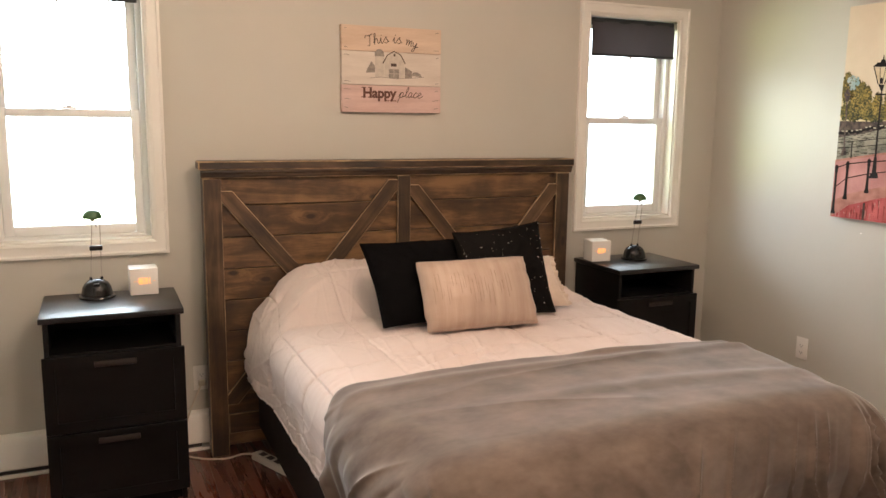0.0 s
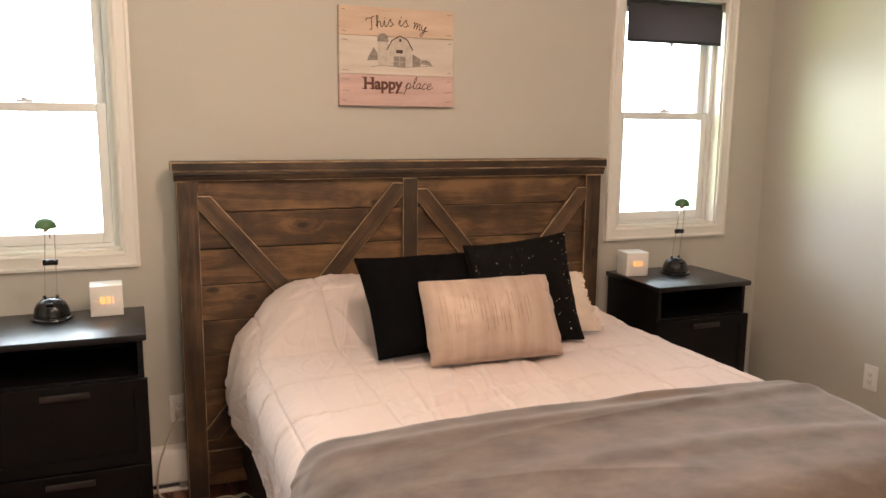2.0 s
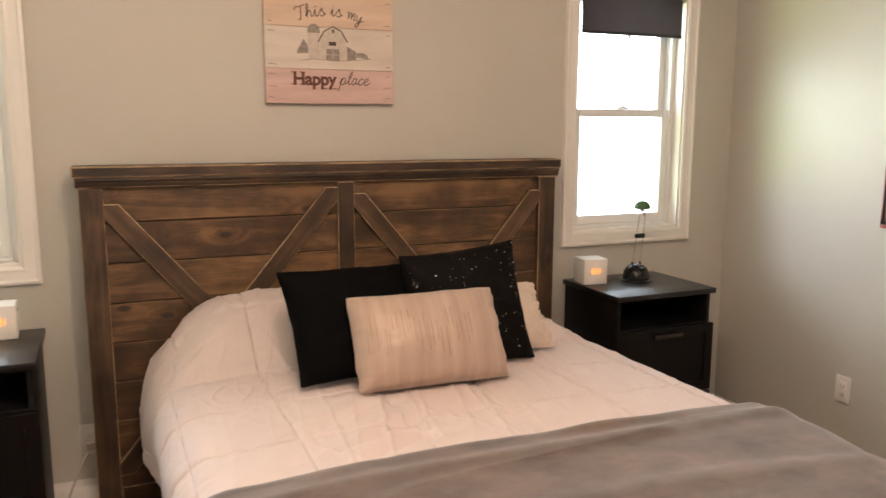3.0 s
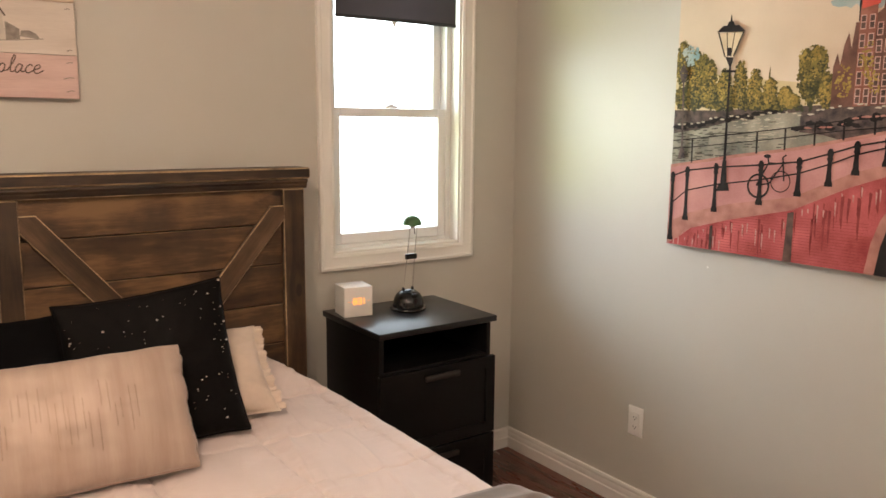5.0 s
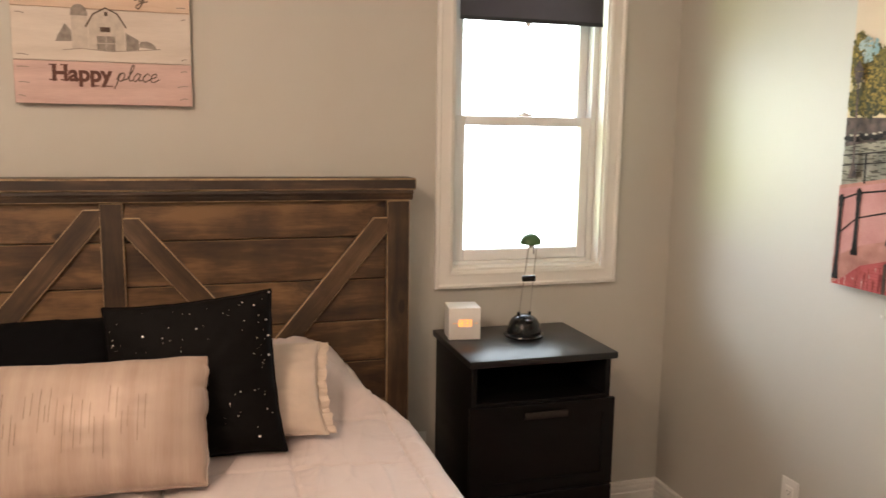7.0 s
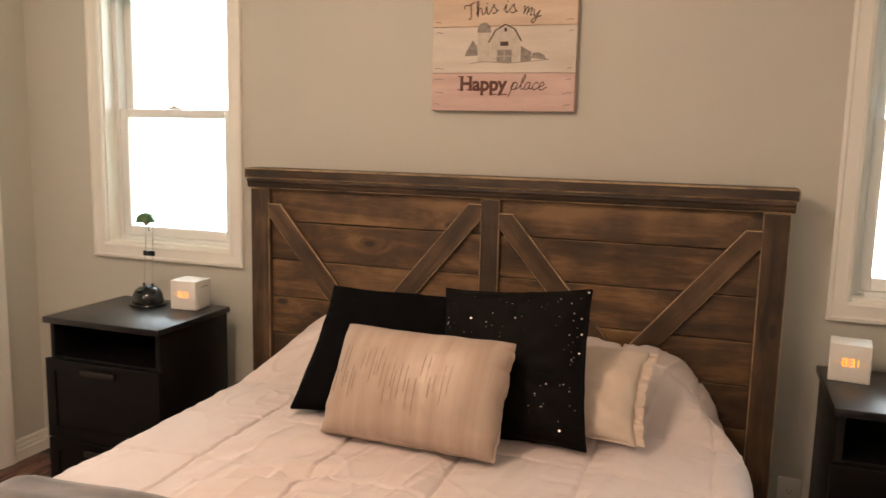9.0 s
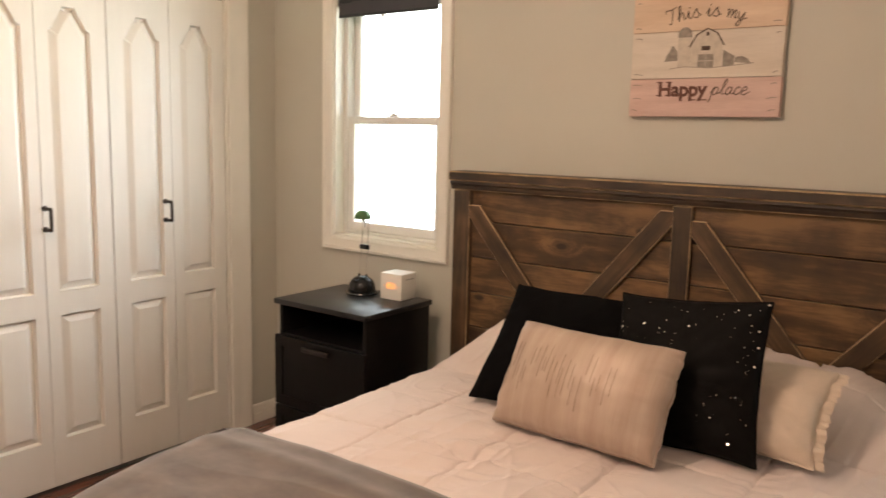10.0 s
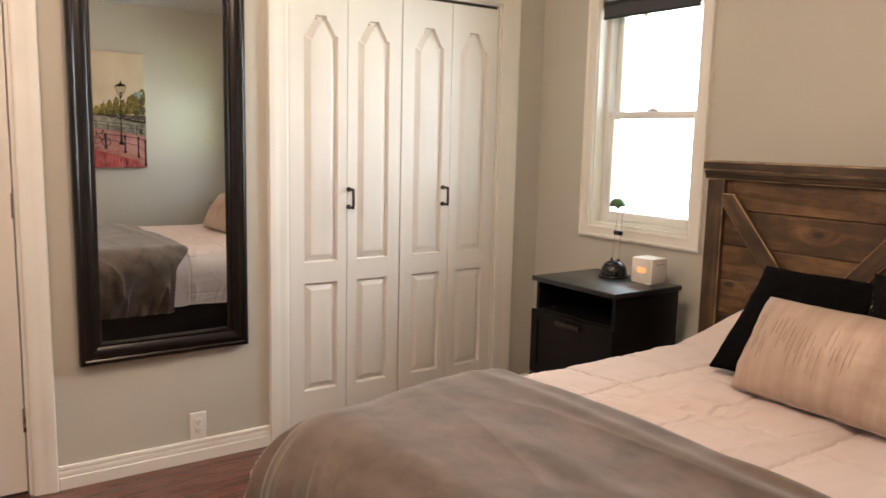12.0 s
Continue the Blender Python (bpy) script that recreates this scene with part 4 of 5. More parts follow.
# ---- desk lamps ----
def desk_lamp(at, rz, lean, label):
    l = thing("desk_lamp", label, "lamp", at, rz, "matching desk lamps")
    bm = lathe([(0.002, 0), (0.066, 0), (0.069, 0.004), (0.067, 0.008), (0.058, 0.011), (0.0575, 0.022), (0.053, 0.042), (0.044, 0.058), (0.030, 0.069), (0.014, 0.074), (0.001, 0.0755)], 40)
    part("base", bm, GLOSSBLACK, l, "glossy black domed base")
    part("switch", box(-0.012, 0.012, -0.050, -0.028, 0.052, 0.064, 0.004, seg=3), GLOSSBLACK, l)
    top = Vector((lean[0], lean[1], 0.322))
    for s in (-1, 1):
        a, b = Vector((s * 0.020, 0.004, 0.060)), Vector((s * 0.014, 0, 0)) + top
        if s > 0:
            b = a.lerp(b, 0.97)
        arm = part("arm", tube([a, a.lerp(b, 0.5), b], 0.0016, 8), STEEL, l, "thin steel rod")
        part("socket", rod(a - Vector((0, 0, 0.004)), a + Vector((0, 0, 0.022)), 0.0065, 0.005, bm=None), GLOSSBLACK, l)
        if s > 0:
            part("tip", rod(b, b + Vector((0, 0, 0.010)), 0.003), STEEL, arm)
    mid = Vector((0, 0.004, 0.060)).lerp(top, 0.52)
    part("clamp", box(mid.x - 0.024, mid.x + 0.024, mid.y - 0.006, mid.y + 0.006, mid.z - 0.010, mid.z + 0.010, 0.003), GLOSSBLACK, l)
    hx, hy, hz = top.x - 0.012, top.y - 0.006, top.z - 0.008
    prof = [(0.0345, 0.0), (0.036, 0.002), (0.0355, 0.010), (0.031, 0.022), (0.022, 0.031), (0.010, 0.0355), (0.001, 0.036)]
    part("shade", lathe(prof, 32, at=(hx, hy, hz)), GREEN, l, "dark green half-dome shade")
    part("bulb", rod((hx, hy, hz - 0.012), (hx, hy, hz + 0.001), 0.007, 0.011), STEEL, l)
    part("feed_wire", tube([(hx + 0.012, hy, hz), (hx + 0.011, hy, hz - 0.018), (hx + 0.012, hy, hz - 0.034)], 0.0018, 6), SLOT, l)


desk_lamp((0.149, 3.420, 0.772), 0, (0.010, 0.012), "small black desk lamp with green dome, by the closet")
desk_lamp((2.760, 3.420, 0.772), 0, (0.024, 0.0), "small black desk lamp with green dome, in the corner")


# ---- alarm clocks ----
SEGS = {"8": "abcdefg", "3": "abcdg", "1": "bc"}


def alarm_clock(at, rz, label):
    c = thing("alarm_clock", label, "clock", at, rz, "matching alarm clocks")
    s, h = 0.0535, 0.108
    part("body", box(-s, s, 0.0, 0.100, 0.0, h, 0.003, seg=3), CLOCKWHITE, c)
    bm = bmesh.new()
    def digit(ch, x, z, w, hh):
        t = 0.0020
        bars = dict(a=(0, w, hh - t, hh), g=(0, w, hh / 2 - t / 2, hh / 2 + t / 2), d=(0, w, 0, t), f=(0, t, hh / 2, hh), e=(0, t, 0, hh / 2), b=(w - t, w, hh / 2, hh), c=(w - t, w, 0, hh / 2))
        for k in SEGS[ch]:
            b = bars[k]
            box(x + b[0], x + b[1], -0.0006, 0.0002, z + b[2], z + b[3], bm=bm)
    digit("8", -0.0190, 0.046, 0.0120, 0.022), digit("3", -0.0005, 0.046, 0.0120, 0.022), digit("1", 0.0100, 0.046, 0.0120, 0.022)
    box(-0.0048, -0.0028, -0.0006, 0.0002, 0.051, 0.053, bm=bm), box(-0.0048, -0.0028, -0.0006, 0.0002, 0.061, 0.063, bm=bm)
    part("digits", bm, LED, c, "glowing orange digits", smooth=0)
    for x0, x1 in ((-0.040, -0.030), (-0.027, -0.018), (0.034, 0.042)):
        part("indicator", box(x0, x1, -0.0005, 0.0002, 0.055, 0.057), LEDDIM, c, smooth=0)
    bm = bmesh.new()
    for y in (0.035, 0.052, 0.069):
        box(s - 0.0002, s + 0.0008, y, y + 0.009, 0.082, 0.085, bm=bm)
    part("buttons", bm, SLOT, c, smooth=0)


alarm_clock((0.325, 3.398, 0.772), 2, "white cube alarm clock with orange digits, beside the lamp")
alarm_clock((2.545, 3.412, 0.772), -8, "white cube alarm clock with orange digits, near the headboard")


# ---- cord and power strip ----
bm = tube(smooth_path([(0.556, 3.618, 0.300), (0.535, 3.590, 0.270), (0.500, 3.575, 0.200), (0.470, 3.560, 0.110), (0.465, 3.545, 0.012), (0.52, 3.475, 0.006), (0.62, 3.430, 0.006), (0.70, 3.445, 0.008), (0.753, 3.402, 0.016)], 8), 0.0042, 8)
cord = thing("extension_cable", "ivory power cord trailing along the floor", "cord")
part("cable", bm, CORD, cord)
part("plug", box(0.541, 0.571, 3.600, 3.6215, 0.292, 0.318, 0.004), CORD, cord)
strip = thing("power_strip", "ivory power strip on the floor under the bed", "power strip", (0.805, 3.283, 0), 24)
part("case", box(-0.026, 0.026, -0.13, 0.13, 0.0, 0.032, 0.006, seg=3), STRIP, strip)
for k in range(4):
    part("socket", box(-0.014, 0.014, -0.105 + 0.055 * k, -0.07 + 0.055 * k, 0.0321, 0.0335), SLOT, strip)


# ---- wooden sign over the bed ----
INKS = dict(brown=mat("brown_ink", (0.085, 0.055, 0.040), 0.8, vary=0.25, scale=60), rust=mat("rust_ink", (0.115, 0.048, 0.034), 0.8, vary=0.25, scale=60), grey=mat("grey_wash", (0.27, 0.235, 0.20), 0.85, vary=0.35, scale=50), pale=mat("pale_wash", (0.53, 0.47, 0.40), 0.85, vary=0.15, scale=40))
SLATS = [mat("sign_board_tan", (0.60, 0.44, 0.32), 0.75, vary=0.10, second=(0.70, 0.55, 0.42), scale=3, bump=0.15, fine=30, stretch=(1, 1, 9)), mat("sign_board_cream", (0.62, 0.54, 0.46), 0.75, vary=0.10, second=(0.70, 0.63, 0.55), scale=3, bump=0.15, fine=30, stretch=(1, 1, 9)), mat("sign_board_pink", (0.56, 0.38, 0.33), 0.75, vary=0.12, second=(0.68, 0.50, 0.45), scale=3, bump=0.15, fine=30, stretch=(1, 1, 9))]
SX, SY, SZ = 1.461, 3.600, 1.518
sign = thing("wall_sign", "wooden plank sign with barn drawing and Happy place lettering", "sign", (SX, SY, SZ))
for mtl, z0, z1 in ((SLATS[0], 0.277, 0.390), (SLATS[1], 0.1255, 0.2755), (SLATS[2], 0.0, 0.124)):
    part("slat", box(-0.2455, 0.2455, 0.0, 0.028, z0, z1, 0.0012, seg=1), mtl, sign)


def flat(name, pts, ink, parent, depth=0.0006, bm=None, done=True):
    bm = prism(pts, lambda u, v, d: (u, 0.0001 - depth * d, v), bm)
    return part(name, bm, ink, parent, smooth=0) if done else bm


def stroke(pts, w, bm):
    """A pen line of width w through the points."""
    P = [Vector((*p, 0)) for p in pts]
    L, R = [], []
    for i, p in enumerate(P):
        d = (P[min(i + 1, len(P) - 1)] - P[max(i - 1, 0)]).normalized()
        n = Vector((-d.y, d.x, 0)) * w / 2
        L.append((p + n)[:2]), R.append((p - n)[:2])
    return L + R[::-1]


def drawing(name, lines, w, ink, parent, depth=0.0008):
    bm = bmesh.new()
    for l in lines:
        flat("", stroke(l, w, None), ink, parent, depth, bm, False)
    return part(name, bm, ink, parent, smooth=0)


def lettering(name, text, x, z, size, ink, parent, width=1.0, bold=0.0, depth=0.0008):
    """A printed word as a flat mesh."""
    cv = bpy.data.curves.new("letters", "FONT")
    cv.body, cv.size, cv.offset, cv.space_character = text, size, bold, width
    tmp = new("letters", cv)
    bpy.context.view_layer.update()
    me = bpy.data.meshes.new_from_object(tmp.evaluated_get(bpy.context.evaluated_depsgraph_get()))
    bpy.data.objects.remove(tmp)
    bm = bmesh.new()
    bm.from_mesh(me)
    bpy.data.meshes.remove(me)
    for v in bm.verts:
        v.co = (x + v.co.x, -depth, z + v.co.y)
    return part(name, bm, ink, parent, smooth=0)


def arc(k):
    return (-0.124 + 0.248 * k, 0.2975 + 0.0215 * math.sin(math.pi * k), 0.27 * math.cos(math.pi * k))


# a joined script hand: each letter's pen strokes, with the small letters one unit high, and its advance
SCRIPT = {}
SCRIPT["T"] = ([[(0, 1.4), (0.1, 1.75), (0.6, 1.68), (1.25, 1.85)], [(0.78, 1.7), (0.62, 0.8), (0.42, 0.05), (0.15, 0.1)]], 1.12)
SCRIPT["h"] = ([[(0, 0.3), (0.35, 1.1), (0.5, 1.7), (0.36, 1.8), (0.25, 1.2), (0.12, 0)], [(0.12, 0.1), (0.35, 0.8), (0.6, 0.95), (0.66, 0.6), (0.66, 0.1), (0.98, 0.25)]], 0.98)
SCRIPT["i"] = ([[(0, 0.25), (0.26, 0.95), (0.22, 0.2), (0.36, 0), (0.62, 0.3)], [(0.33, 1.26), (0.39, 1.40)]], 0.62)
SCRIPT["s"] = ([[(0, 0.3), (0.42, 1.05), (0.45, 0.72), (0.68, 0.36), (0.46, 0), (0.1, 0.1)], [(0.6, 0.2), (0.9, 0.28)]], 0.9)
SCRIPT["m"] = ([[(0, 0.8), (0.16, 0.95), (0.15, 0)], [(0.15, 0.1), (0.4, 0.92), (0.54, 0.8), (0.5, 0)], [(0.5, 0.1), (0.78, 0.93), (0.92, 0.8), (0.88, 0.1), (1.12, 0.2)]], 1.14)
SCRIPT["y"] = ([[(0, 0.9), (0.1, 0.3), (0.3, 0.1), (0.56, 0.8)], [(0.62, 0.95), (0.5, 0), (0.3, -0.7), (0.04, -0.62), (0.3, -0.1), (0.95, 0.35)]], 0.9)
SCRIPT["p"] = ([[(0, 0.2), (0.26, 0.95), (0.1, -0.2), (-0.06, -0.9)], [(0.14, 0.4), (0.4, 0.97), (0.64, 0.7), (0.46, 0.05), (0.2, 0.1)], [(0.52, 0.12), (0.82, 0.25)]], 0.82)
SCRIPT["l"] = ([[(0, 0.2), (0.4, 1.2), (0.5, 1.8), (0.36, 1.85), (0.22, 1), (0.26, 0.1), (0.54, 0.2)]], 0.54)
SCRIPT["a"] = ([[(0.55, 0.8), (0.3, 0.96), (0.05, 0.4), (0.2, 0), (0.5, 0.5), (0.56, 0.92), (0.5, 0.15), (0.78, 0.2)]], 0.76)
SCRIPT["c"] = ([[(0.56, 0.75), (0.36, 0.96), (0.05, 0.45), (0.22, 0), (0.66, 0.3)]], 0.64)
SCRIPT["e"] = ([[(0, 0.35), (0.46, 0.6), (0.4, 0.96), (0.1, 0.7), (0.1, 0.12), (0.36, 0), (0.8, 0.35)]], 0.8)


def ribbon(bm, pts, w):
    o, n = stroke(pts, w, None), len(pts)
    for k in range(n - 1):
        bm.faces.new([bm.verts.new((u, -0.0009, v)) for u, v in (o[k], o[k + 1], o[2 * n - 2 - k], o[2 * n - 1 - k])])


def script(name, text, place, w, ink):
    """Script words; place(u, v, length) puts a point of the hand on the sign."""
    length = sum(SCRIPT[c][1] if c != " " else 0.55 for c in text)
    bm, at = bmesh.new(), 0.0
    for c in text:
        if c == " ":
            at += 0.55
            continue
        for line_pts in SCRIPT[c][0]:
            ribbon(bm, [place(at + q.x, q.y, length) for q in smooth_path(line_pts, 5)], w)
        at += SCRIPT[c][1]
    return part(name, bm, ink, sign, smooth=0)


def on_arc(u, v, length):
    cx, cz, t = arc(u / length)
    return (cx - 0.0265 * v * math.sin(t), cz + 0.0265 * v * math.cos(t))


script("top_line", "This is my", on_arc, 0.0036, INKS["brown"])
lettering("lower_word", "Happy", -0.146, 0.068, 0.064, INKS["rust"], sign, bold=0.0024, width=0.98)
script("lower_word", "place", lambda u, v, length: (0.030 + 0.122 * u / length + 0.004 * v, 0.070 + 0.0255 * v), 0.0034, INKS["brown"])
for x0, x1, z in ((-0.152, -0.131, 0.113), (-0.152, -0.131, 0.0695), (-0.121, -0.100, 0.113), (-0.121, -0.100, 0.0695), (-0.036, -0.016, 0.0545), (0.000, 0.020, 0.0545)):
    drawing("serif", [[(x0, z), (x1, z)]], 0.0036, INKS["rust"], sign, 0.001)
flat("silo", [(-0.086, 0.160), (-0.042, 0.160), (-0.042, 0.258), (-0.086, 0.258)], INKS["pale"], sign)
flat("silo_cap", [(-0.088, 0.256), (-0.040, 0.256), (-0.044, 0.276), (-0.055, 0.287), (-0.064, 0.289), (-0.074, 0.287), (-0.085, 0.276)], INKS["grey"], sign, 0.0012)
flat("barn_front", [(-0.040, 0.158), (0.060, 0.158), (0.058, 0.230), (0.040, 0.262), (0.010, 0.279), (-0.022, 0.262), (-0.040, 0.232)], INKS["pale"], sign)
drawing("roof_line", [[(-0.048, 0.224), (-0.026, 0.262), (0.008, 0.281), (0.040, 0.266), (0.064, 0.226)]], 0.0045, INKS["brown"], sign, 0.0014)
flat("loft_window", [(-0.008, 0.212), (0.020, 0.212), (0.020, 0.226), (-0.008, 0.226)], INKS["brown"], sign, 0.0012)
flat("barn_door", [(-0.018, 0.158), (0.032, 0.158), (0.032, 0.200), (-0.018, 0.200)], INKS["grey"], sign, 0.0012)
drawing("door_bars", [[(0.007, 0.158), (0.007, 0.200)], [(-0.018, 0.179), (0.032, 0.179)]], 0.002, INKS["pale"], sign, 0.0016)
flat("vent", [(0.005, 0.258), (0.014, 0.258), (0.014, 0.270), (0.005, 0.270)], INKS["brown"], sign, 0.0012)
flat("shed", [(0.062, 0.160), (0.098, 0.164), (0.098, 0.192), (0.062, 0.212)], INKS["grey"], sign, 0.0008)
flat("hedge", [(0.098, 0.172), (0.150, 0.166), (0.140, 0.182), (0.122, 0.190), (0.102, 0.188)], INKS["grey"], sign)
flat("tree", [(-0.130, 0.180), (-0.086, 0.182), (-0.087, 0.212), (-0.096, 0.224), (-0.104, 0.232), (-0.112, 0.216), (-0.124, 0.198)], INKS["grey"], sign)
drawing("ground_line", [[(-0.112, 0.156), (-0.060, 0.162), (0.02, 0.156), (0.10, 0.162), (0.158, 0.168)]], 0.0022, INKS["grey"], sign)
rng = random.Random(3)
for z in (0.292, 0.374, 0.140, 0.258, 0.022, 0.060, 0.104):
    for sx in (-1, 1):
        l = rng.uniform(0.012, 0.034)
        x0 = sx * (0.236 - rng.uniform(0, 0.004))
        drawing("nail_mark", [[(x0, z), (x0 - sx * l * 0.4, z + 0.001), (x0 - sx * l, z - rng.uniform(0, 0.004))]], 0.0026, INKS["grey"], sign)

# ---- canvas print on the east wall ----
CW_, CH_ = 1.395, 0.975
print_mat = lambda n, a, b, sc=18: mat(n, a, 0.75, vary=0.1, second=b, scale=sc, bump=0.12, fine=420, spec=0.12)
ART = {}
for nm, lo, hi, sc in (("sky", (0.58, 0.45, 0.32), (0.70, 0.575, 0.43), 2.5), ("teal", (0.13, 0.30, 0.33), (0.52, 0.50, 0.42), 7), ("leaf", (0.11, 0.098, 0.030), (0.28, 0.21, 0.055), 40), ("leaf2", (0.22, 0.15, 0.035), (0.44, 0.31, 0.085), 40), ("shade", (0.030, 0.034, 0.022), (0.075, 0.075, 0.035), 40), ("ripple", (0.045, 0.042, 0.034), (0.13, 0.12, 0.09), 30), ("glint", (0.40, 0.35, 0.26), (0.56, 0.49, 0.37), 30), ("dark", (0.050, 0.050, 0.024), (0.13, 0.11, 0.038), 40), ("water", (0.11, 0.115, 0.095), (0.40, 0.36, 0.27), 14)):
    ART[nm] = print_mat("print_" + nm, lo, hi, sc)
for nm, lo, hi, sc in (("boats", (0.022, 0.022, 0.024), (0.17, 0.12, 0.10), 40), ("road", (0.38, 0.155, 0.14), (0.56, 0.30, 0.265), 6), ("coping", (0.30, 0.125, 0.095), (0.48, 0.24, 0.19), 22), ("brick", (0.20, 0.020, 0.020), (0.58, 0.15, 0.14), 7), ("stain", (0.15, 0.020, 0.020), (0.30, 0.065, 0.06), 30), ("lime", (0.40, 0.16, 0.14), (0.56, 0.34, 0.29), 60), ("streak", (0.46, 0.24, 0.20), (0.64, 0.43, 0.36), 60), ("black", (0.012, 0.010, 0.010), (0.03, 0.024, 0.022), 20)):
    ART[nm] = print_mat("print_" + nm, lo, hi, sc)
for nm, lo, hi, sc in (("house", (0.15, 0.055, 0.038), (0.36, 0.16, 0.11), 18), ("house3", (0.09, 0.045, 0.035), (0.22, 0.11, 0.08), 24), ("house2", (0.46, 0.26, 0.18), (0.60, 0.40, 0.30), 18), ("roof", (0.50, 0.065, 0.045), (0.62, 0.13, 0.09), 12), ("pane", (0.050, 0.033, 0.028), (0.16, 0.10, 0.08), 30), ("lantern", (0.52, 0.40, 0.24), (0.68, 0.56, 0.38), 20), ("haze", (0.56, 0.44, 0.24), (0.64, 0.52, 0.32), 12)):
    ART[nm] = print_mat("print_" + nm, lo, hi, sc)
canvas = thing("canvas_print", "large canvas print of a canal bridge with street lamp", "picture", (XE - 0.032, 2.765, 1.052), -90)
bm = box(0, CW_, 0.0, 0.031, 0, CH_, 0.003)
part("stretched_canvas", bm, ART["sky"], canvas)
LAYER = [0]


def paint(name, shapes, ink):
    """Printed shapes; outlines in parts of the canvas's width and height."""
    LAYER[0] += 1
    bm = bmesh.new()
    flatten = [o for sh in shapes for o in (sh if isinstance(sh[0][0], tuple) else [sh])]
    for i, pts in enumerate(flatten):
        pts = [(min(max(u, 0.0), 1.0) * CW_, min(max(v, 0.0), 1.0) * CH_) for u, v in pts]
        f = bm.faces.new([bm.verts.new((u, -0.0002 - 0.00016 * (LAYER[0] + 0.8 * i / len(flatten)), v)) for u, v in pts])
    bm.normal_update()
    bmesh.ops.triangulate(bm, faces=bm.faces[:])
    for f in bm.faces:
        f.normal_update()
        if f.normal.y > 0:
            f.normal_flip()
    me = bpy.data.meshes.new(name)
    bm.to_mesh(me)
    bm.free()
    me.materials.append(ART[ink])
    ob = new(name, me)
    ob.parent = canvas
    return tagged(ob, kind="stuff") if len(shapes) > 1 else ob


def pen(pts, w):
    """A line of width w as a row of short quads."""
    asp, out = CW_ / CH_, []
    o = stroke([(u * asp, v) for u, v in pts], w, None)
    n = len(pts)
    for k in range(n - 1):
        out.append([(u / asp, v) for u, v in (o[k], o[k + 1], o[2 * n - 2 - k], o[2 * n - 1 - k])])
    return out


def blob(cu, cv, ru, rv, rng, n=26, rough=0.35):
    return [(cu + ru * math.cos(2 * math.pi * k / n) * (1 + rng.uniform(-rough, rough)), cv + rv * math.sin(2 * math.pi * k / n) * (1 + rng.uniform(-rough, rough))) for k in range(n)]


def along(line, u):
    for (a, b), (c, d) in zip(line, line[1:]):
        if a <= u <= c:
            return b + (d - b) * (u - a) / (c - a)
    return line[0][1] if u < line[0][0] else line[-1][1]


rng = random.Random(7)
KERB = [(0.0, 0.273), (0.18, 0.317), (0.32, 0.345), (0.436, 0.378), (0.553, 0.411), (0.75, 0.43), (1.0, 0.41)]
COPT = [(0.0, 0.075), (0.064, 0.119), (0.171, 0.161), (0.321, 0.199), (0.442, 0.281), (0.558, 0.332), (0.75, 0.36), (1.0, 0.33)]
COPL = [(0.0, 0.0), (0.029, 0.024), (0.066, 0.064), (0.173, 0.109), (0.323, 0.160), (0.444, 0.242), (0.561, 0.304), (0.75, 0.33), (1.0, 0.30)]
def crown(cu, cv, ru, rv, n, size):
    """Clumps of leaves scattered over a crown."""
    out = []
    for k in range(n):
        t, r = rng.uniform(0, 6.283), math.sqrt(rng.random())
        out.append(blob(cu + ru * r * math.cos(t), cv + rv * r * math.sin(t), size * rng.uniform(0.6, 1.4), size * 1.35 * rng.uniform(0.6, 1.4), rng, 9, 0.4))
    return out


paint("cloud", [blob(0.40 + 0.02 * k, 0.765 + 0.012 * math.sin(k * 1.7), 0.030, 0.022, rng, 16, 0.3) for k in range(9)] + [blob(0.56 + 0.03 * k, 0.92 + 0.012 * math.sin(k), 0.05, 0.02, rng, 16, 0.3) for k in range(6)], "teal")
paint("horizon_haze", [[(0.0, 0.46), (0.42, 0.46), (0.40, 0.53), (0.20, 0.56), (0.0, 0.60)]], "haze")
paint("far_bank", [[(0, 0.38), (0.6, 0.36), (0.6, 0.48), (0.30, 0.472), (0.12, 0.462), (0, 0.465)]], "boats")
paint("canal", [[(0.0, 0.270), (0.0, 0.385), (0.09, 0.405), (0.16, 0.428), (0.239, 0.447), (0.325, 0.455), (0.345, 0.40), (0.42, 0.37)]], "water")
paint("church_spire", [[(0.243, 0.52), (0.2445, 0.575), (0.246, 0.60), (0.2475, 0.575), (0.249, 0.52)]], "dark")
TREES = [(0.02, 0.62, 0.024, 0.075), (0.055, 0.57, 0.026, 0.09), (0.095, 0.55, 0.022, 0.075), (0.135, 0.535, 0.018, 0.06), (0.175, 0.545, 0.016, 0.075), (0.212, 0.53, 0.018, 0.06), (0.250, 0.515, 0.016, 0.045), (0.285, 0.50, 0.016, 0.030)]
BIG = [(0.343, 0.560, 0.033, 0.088), (0.330, 0.595, 0.018, 0.045), (0.358, 0.600, 0.014, 0.040)]
LOW = [(0.376, 0.515, 0.016, 0.052), (0.300, 0.488, 0.020, 0.024)]
ALL = TREES + BIG + LOW + [(0.04, 0.51, 0.045, 0.045), (0.12, 0.505, 0.05, 0.04), (0.20, 0.495, 0.05, 0.032), (0.075, 0.60, 0.016, 0.05), (0.26, 0.482, 0.05, 0.024)]
paint("tree_mass", [blob(t[0], t[1], t[2] * 0.86, t[3] * 0.9, rng, 40, 0.20) for t in ALL], "dark")
